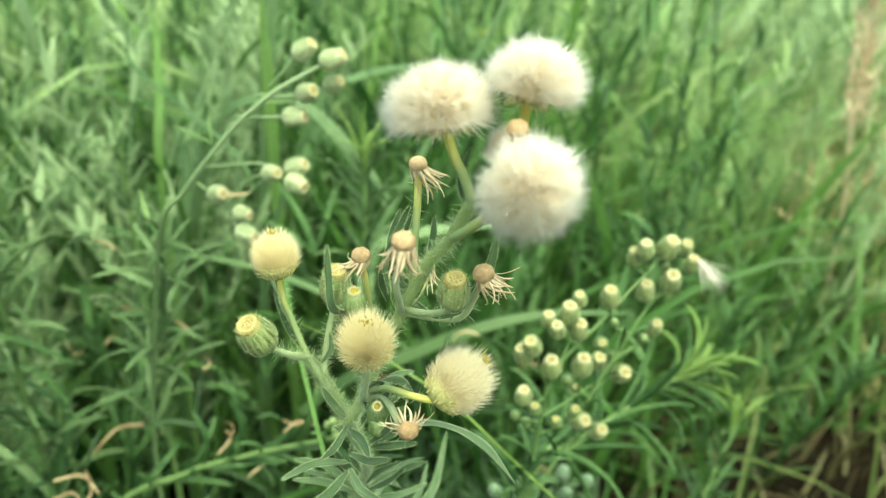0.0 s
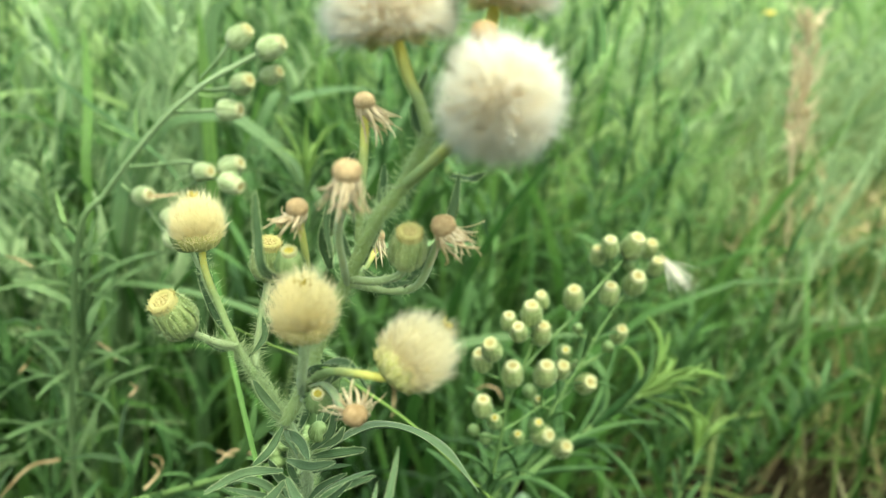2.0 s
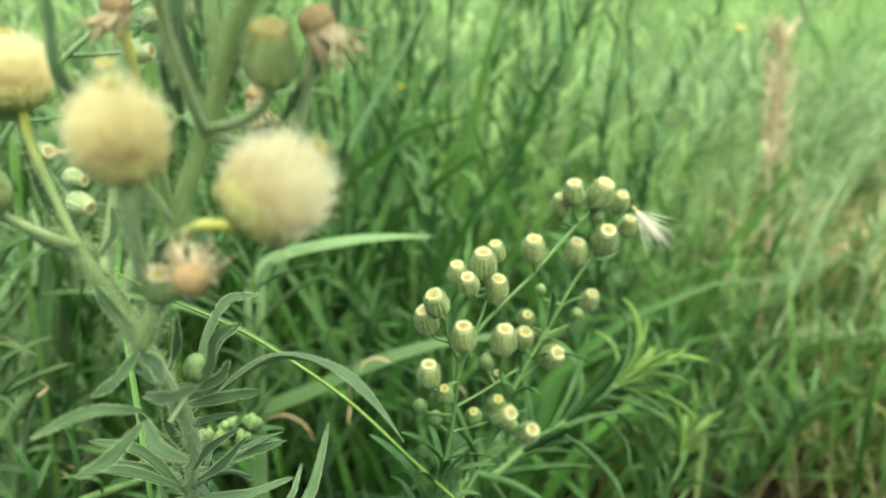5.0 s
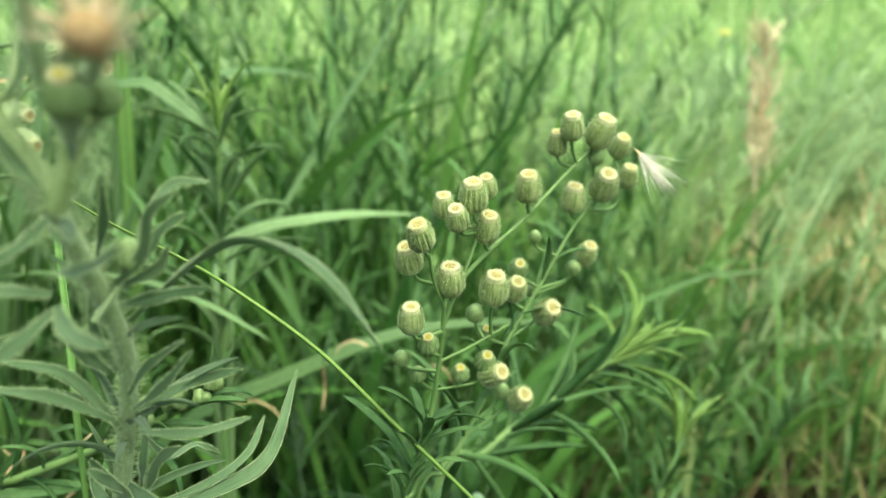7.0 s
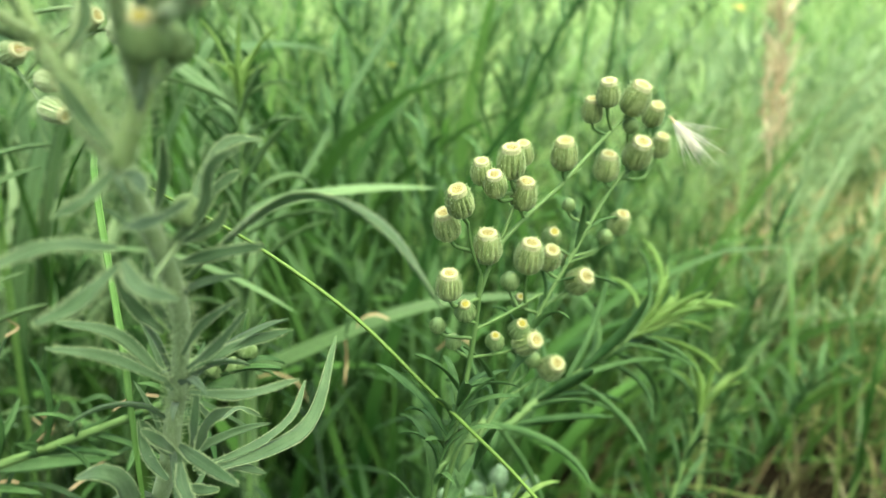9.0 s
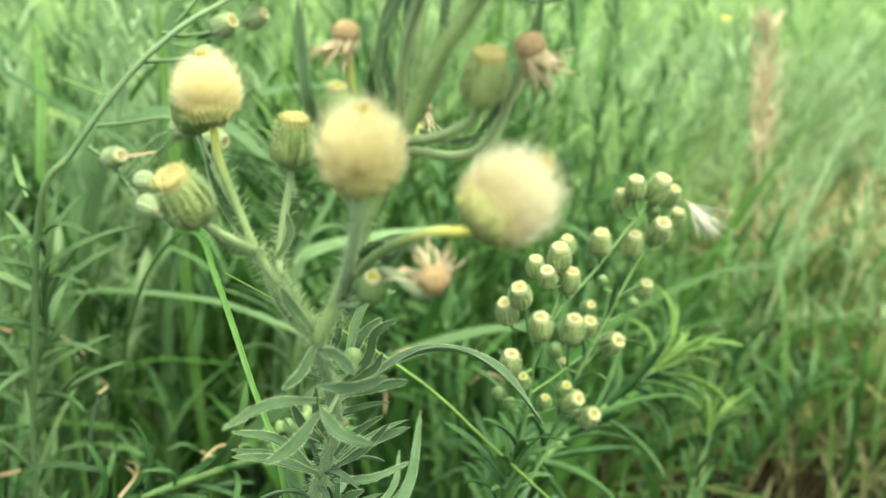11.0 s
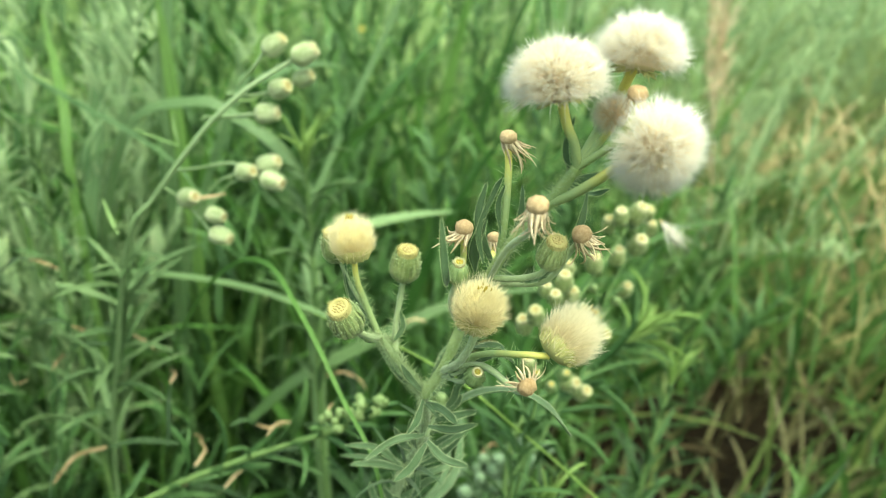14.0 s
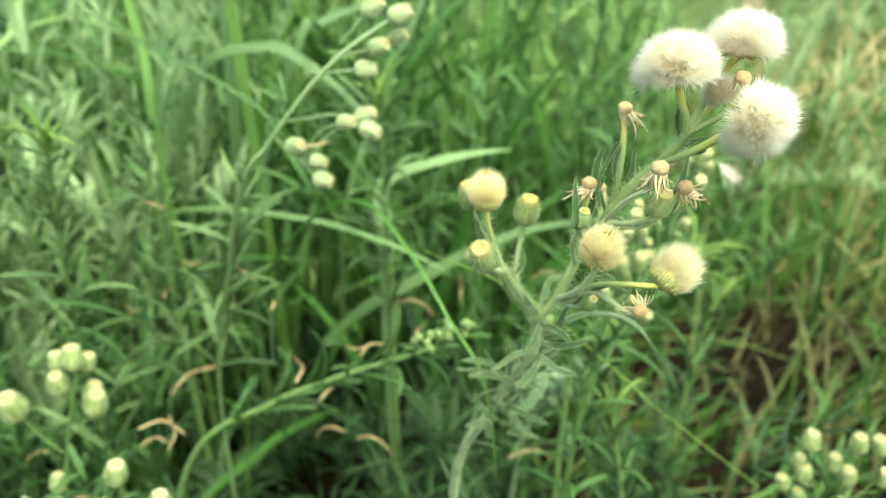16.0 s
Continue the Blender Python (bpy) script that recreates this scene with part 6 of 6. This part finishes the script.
def hollow(x, y):
    """A shady gap between the weeds, open down to the soil."""
    return ((x + 0.065) / 0.07) ** 2 + ((y - 0.39) / 0.115) ** 2 < 1


def straw_patch(x, y):
    """A spot of dead standing grass in the sun."""
    return ((x - 0.60) / 0.20) ** 2 + ((y - 0.82) / 0.24) ** 2 < 1


grass("tall_grass", "green grass blades behind the weeds", GRASS, 31, 2000, (-1.0, 1.0, 0.38, 0.85), (0.22, 0.42), (0.005, 0.012), 0.32, (0.4, 1.9), lambda x, y: ~open_side(x, y))
grass("tall_grass", "fresh light green blades standing in the grass", FRESHGRASS, 62, 220, (-0.9, 0.5, 0.58, 1.1), (0.24, 0.44), (0.006, 0.013), 0.22, (0.2, 1.3), lambda x, y: x < 0.1 + 0.3 * y)
grass("tall_grass", "tall grass further off", HAZE_PALE, 2, 2000, (-1.8, 0.9, 0.75, 1.8), (0.30, 0.56), (0.008, 0.018), 0.35, (0.4, 1.8), lambda x, y: x < 0.22 * y - 0.03)
grass("pale_grass", "grass swept over further off, paled for haze", HAZE_SAGE, 24, 1500, (0.3, 2.2, 1.1, 2.6), (0.20, 0.45), (0.006, 0.014), 0.7, (0.3, 1.5), None, 6, 0.2)
grass("tall_grass", "tall grass behind, paled for haze", HAZE_PALE, 12, 2400, (-3.0, 3.0, 2.0, 3.8), (0.40, 0.70), (0.012, 0.025), 0.45, (0.3, 1.8))
grass("far_grass", "far meadow grass paled for haze", HAZE_PALE, 3, 3500, (-6, 6, 3.4, 8.0), (0.7, 1.2), (0.02, 0.04), 0.2, (0.2, 1.2), None, 5)
grass("low_grass", "low yellow-green grass", FINE, 4, 1500, (0.10, 1.2, 0.34, 1.3), (0.06, 0.22), (0.002, 0.005), 0.6, (0.2, 1.6), grassy, 6, 0.2)
grass("low_grass", "low tangled green grass", GRASS, 5, 400, (-0.6, 0.9, 0.10, 0.7), (0.05, 0.18), (0.002, 0.005), 0.45, (0.2, 1.4), lambda x, y: grassy(x, y) & ~hollow(x, y), 6)
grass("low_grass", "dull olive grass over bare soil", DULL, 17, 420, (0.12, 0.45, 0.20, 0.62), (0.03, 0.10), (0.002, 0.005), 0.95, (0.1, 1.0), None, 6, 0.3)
grass("low_grass", "yellow-olive dry grass lying over to one side", HAY, 61, 1900, (0.36, 1.0, 0.44, 0.95), (0.06, 0.16), (0.002, 0.005), 0.8, (0.2, 1.2), grassy, 6, 0.2)
grass("lush_grass", "lush green grass swept to one side", LUSH, 38, 800, (0.08, 0.60, 0.44, 0.78), (0.10, 0.21), (0.003, 0.007), 0.75, (0.2, 1.1), grassy, 7, 0.25)
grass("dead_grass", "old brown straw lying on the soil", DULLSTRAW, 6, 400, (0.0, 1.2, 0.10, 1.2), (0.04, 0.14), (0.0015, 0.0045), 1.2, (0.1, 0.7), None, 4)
grass("lush_grass", "low green grass lying over the soil", LUSH, 25, 700, (0.06, 0.6, 0.16, 0.42), (0.05, 0.12), (0.002, 0.005), 1.0, (0.2, 1.0), grassy, 5, 0.1)
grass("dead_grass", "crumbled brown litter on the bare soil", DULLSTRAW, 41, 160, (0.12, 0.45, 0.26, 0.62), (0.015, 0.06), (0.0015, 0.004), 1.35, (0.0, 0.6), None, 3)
grass("dead_grass", "bleached straw standing among the grass", STRAW, 19, 1100, (0.3, 0.9, 0.5, 1.1), (0.06, 0.22), (0.003, 0.007), 0.7, (0.2, 1.3), straw_patch, 5)
# two unseen stands behind the camera, added to keep light off the low weeds
grass("tall_grass", "unseen tall grass added behind the camera to block light", GRASS, 27, 1500, (-0.9, 0.9, -0.45, -0.14), (0.24, 0.40), (0.004, 0.010), 0.12, (0.1, 0.8))
grass("tall_grass", "unseen tall grass added further back to block light", GRASS, 15, 2600, (-1.4, 1.4, -1.5, -0.40), (0.30, 0.46), (0.004, 0.010), 0.15, (0.1, 1.0))
grass("pale_grass", "yellow-green grass with sunlight put into its colour", SUNNY, 16, 2700, (0.34, 1.5, 0.70, 1.5), (0.12, 0.36), (0.003, 0.008), 0.6, (0.3, 1.5), lambda x, y: ~straw_patch(x, y), 6, 0.3)


def aside(x, y):
    """The meadow on both sides and behind."""
    return (x > 0.5 + 0.95 * np.maximum(y, 0)) | (x < -0.5 - 0.8 * np.maximum(y, 0)) | (y < -1.2)


grass("meadow_grass", "green meadow grass all round", GRASS, 51, 9000, (-3.0, 3.0, -3.0, 3.0), (0.16, 0.36), (0.008, 0.018), 0.4, (0.3, 1.6), aside, 5)
grass("meadow_grass", "meadow grass all round, paled for haze", HAZE_PALE, 52, 9000, (-7.5, 7.5, -6.0, 8.0), (0.25, 0.5), (0.015, 0.035), 0.4, (0.3, 1.6), aside, 4)
grass("meadow_grass", "far meadow grass", HAZE_PALE, 53, 9000, (-20, 20, -16, 24), (0.5, 0.9), (0.04, 0.09), 0.4, (0.3, 1.4), lambda x, y: (np.abs(x) > 6) | (y < -5) | (y > 7.5), 4)
weeds("weed_thicket", "dense narrow-leaved sage-green weeds", FEATHER, 7, 230, (-0.75, 0.02, 0.26, 0.75), (0.18, 0.37), (0.025, 0.06), (0.0022, 0.0045), 34, lambda x, y: ~hollow(x, y))
grass("lush_grass", "upright lush green grass between the weeds", LUSH, 23, 400, (-0.45, 0.06, 0.36, 0.62), (0.18, 0.32), (0.004, 0.009), 0.16, (0.1, 0.7), lambda x, y: ~hollow(x, y) | (y > 0.44))
weeds("weed_thicket", "pale sage weeds with upright leaves", HAZE_SAGE, 26, 200, (-0.75, -0.14, 0.35, 0.72), (0.24, 0.39), (0.03, 0.06), (0.003, 0.005), 34)
weeds("weed_thicket", "feathery pale weeds among the grass", HAZE_SAGE, 8, 240, (0.24, 1.2, 0.62, 1.35), (0.22, 0.44), (0.02, 0.05), (0.002, 0.004), 52, lambda x, y: ~straw_patch(x, y), 0.9, 0.2)
weeds("weed_thicket", "leafy weeds behind the buds", FEATHER, 10, 34, (-0.05, 0.22, 0.38, 0.70), (0.16, 0.31), (0.025, 0.055), (0.002, 0.004), 40)
weeds("weed_thicket", "leafy weeds behind the buds, paled for haze", HAZE_PALE, 13, 40, (0.05, 0.34, 0.62, 0.88), (0.14, 0.30), (0.025, 0.055), (0.002, 0.004), 36)
weeds("weed_thicket", "feathery weeds in the tall grass", FEATHER, 9, 140, (-0.8, 0.28, 0.6, 1.3), (0.3, 0.5), (0.025, 0.06), (0.002, 0.004), 44)
weeds("weed_thicket", "sage weeds in the tall grass, paled for haze", HAZE_SAGE, 20, 220, (-1.5, 0.9, 0.88, 1.8), (0.32, 0.58), (0.03, 0.08), (0.004, 0.008), 30, lambda x, y: x < 0.3, 0.6)


def near_floor(seed, n, box, height, leaf, width, per, label):
    """Low weeds under the near plants, below the camera's way; leaf colour darkened for shade."""
    rng = np.random.default_rng(seed)
    x, y = rng.uniform(box[0], box[1], n), rng.uniform(box[2], box[3], n)
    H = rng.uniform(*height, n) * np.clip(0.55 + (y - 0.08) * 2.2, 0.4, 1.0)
    open_floor = hollow(x, y) & (H > 0.10)
    x, y, H, n = x[~open_floor], y[~open_floor], H[~open_floor], int((~open_floor).sum())
    b = np.stack([x, y, np.full(n, -0.004)], 1)
    az, ph, be = rng.uniform(0, 6.28, n), np.abs(rng.normal(0, 0.15, n)), rng.uniform(0, 0.6, n)
    sv, sf = ribbons(b, ph, be, az, H, np.full(n, 0.0026), 6, 0.6)
    s = rng.uniform(0.3, 1.0, (n, per))
    ang = ph[:, None] + be[:, None] * s * 0.45
    foot = b[:, None] + np.stack([np.sin(ang) * np.cos(az)[:, None], np.sin(ang) * np.sin(az)[:, None], np.cos(ang)], 2) * (H[:, None] * s)[:, :, None]
    m = n * per
    lv, lf = ribbons(foot.reshape(-1, 3), rng.uniform(0.3, 1.3, m), rng.uniform(-0.2, 1.6, m), rng.uniform(0, 6.283, m), rng.uniform(*leaf, m), rng.uniform(*width, m), 6, 0.35, None, rng.normal(0, 0.6, m))
    return mass("weed_thicket", label, "weeds", np.concatenate([sv, lv]), np.concatenate([sf, lf + len(sv)]), SHADE_LEAF)


near_floor(21, 72, (-0.30, 0.13, 0.13, 0.32), (0.11, 0.20), (0.02, 0.045), (0.0016, 0.0032), 34, "low weeds under the near plants, leaf colour darkened as shade")
near_floor(22, 46, (-0.16, 0.03, 0.26, 0.50), (0.05, 0.10), (0.018, 0.04), (0.0016, 0.0030), 26, "low weeds between the taller ones, leaf colour darkened as shade")

rng_w = random.Random(3)
for k in range(14):
    x, y = rng_w.uniform(-0.26, 0.06), rng_w.uniform(0.19, 0.30)
    z = rng_w.uniform(0.15, 0.235)
    a = rng_w.uniform(0, 6.28)
    curl_leaf(x, y, z, math.cos(a), math.sin(a) * 0.5, rng_w.uniform(-0.4, 0.3), rng_w.uniform(0.010, 0.022), rng_w.uniform(0.0012, 0.0022))
withered_leaf([(-0.1047, 0.2250, 0.2326), (-0.1165, 0.2291, 0.2272), (-0.1244, 0.2228, 0.2205)], 0.0029)
withered_leaf([(-0.1178, 0.2458, 0.2579), (-0.1217, 0.2488, 0.2533), (-0.1222, 0.2442, 0.2531)], 0.0019)
withered_leaf([(-0.1364, 0.2466, 0.2522), (-0.1360, 0.2483, 0.2467), (-0.1301, 0.2446, 0.2507)], 0.0018)
withered_leaf([(-0.0920, 0.2348, 0.2688), (-0.0888, 0.2366, 0.2646), (-0.0851, 0.2312, 0.2643)], 0.0019)
withered_leaf([(-0.1114, 0.2399, 0.2714), (-0.1081, 0.2421, 0.2679), (-0.1040, 0.2381, 0.2706)], 0.0017)
withered_leaf([(-0.0588, 0.2173, 0.2239), (-0.0644, 0.2199, 0.2179), (-0.0697, 0.2152, 0.2154)], 0.0023)
withered_leaf([(-0.0406, 0.2032, 0.2484), (-0.0470, 0.2080, 0.2463), (-0.0511, 0.2036, 0.2449)], 0.0016)
withered_leaf([(-0.0754, 0.2123, 0.2301), (-0.0723, 0.2174, 0.2325), (-0.0737, 0.2157, 0.2377)], 0.0019)
withered_leaf([(-0.0810, 0.2256, 0.2546), (-0.0800, 0.2301, 0.2549), (-0.0810, 0.2275, 0.2585)], 0.0017)
withered_leaf([(-0.0805, 0.2185, 0.2178), (-0.0860, 0.2230, 0.2155), (-0.0892, 0.2189, 0.2151)], 0.0019)
withered_leaf([(-0.0287, 0.1954, 0.2601), (-0.0304, 0.1987, 0.2569), (-0.0321, 0.1944, 0.2567)], 0.0014)
withered_leaf([(-0.1251, 0.2571, 0.2891), (-0.1228, 0.2604, 0.2865), (-0.1160, 0.2555, 0.2854)], 0.0018)
withered_leaf([(-0.0553, 0.2226, 0.2361), (-0.0522, 0.2253, 0.2324), (-0.0460, 0.2222, 0.2352)], 0.0018)
withered_leaf([(-0.1346, 0.2146, 0.2165), (-0.1259, 0.2177, 0.2163), (-0.1173, 0.2105, 0.2142)], 0.0021)
withered_leaf([(-0.1226, 0.2151, 0.2208), (-0.1223, 0.2144, 0.2116), (-0.1252, 0.2087, 0.2090)], 0.0018)
withered_leaf([(-0.1342, 0.2114, 0.2111), (-0.1297, 0.2152, 0.2109), (-0.1238, 0.2101, 0.2117)], 0.0018)
withered_leaf([(-0.0772, 0.2279, 0.2314), (-0.0755, 0.2309, 0.2279), (-0.0744, 0.2262, 0.2265)], 0.0012)
withered_leaf([(0.0003, 0.2799, 0.2269), (0.0006, 0.2815, 0.2179), (-0.0003, 0.2758, 0.2125)], 0.0017)


# small yellow flowers far off in the grass
def yellow_flower(x, y, z, size):
    ob = thing("yellow_flower", (x, y, 0.0), "small yellow flower on a thin stalk", "flower", "yellow flowers")
    stem(ob, [(x + 0.01, y, -0.005), (x + 0.006, y, z * 0.6), (x, y, z)], 0.0012, 0.0008, "stalk", STEM_FAR)
    for k in range(7):
        a = k * 0.9
        m = aim((x, y, z), (math.cos(a) * 0.3, math.sin(a) * 0.3 - 0.3, 1), size, a)
        part("petal", PETAL_MESH, ob, m)


PETAL_MESH = leaf_mesh("petal", 0.5, 1.2, 0.3, PETAL, 0.2, segs=5)
yellow_flower(0.37, 0.78, 0.335, 0.007)
yellow_flower(0.0415, 0.805, 0.278, 0.006)
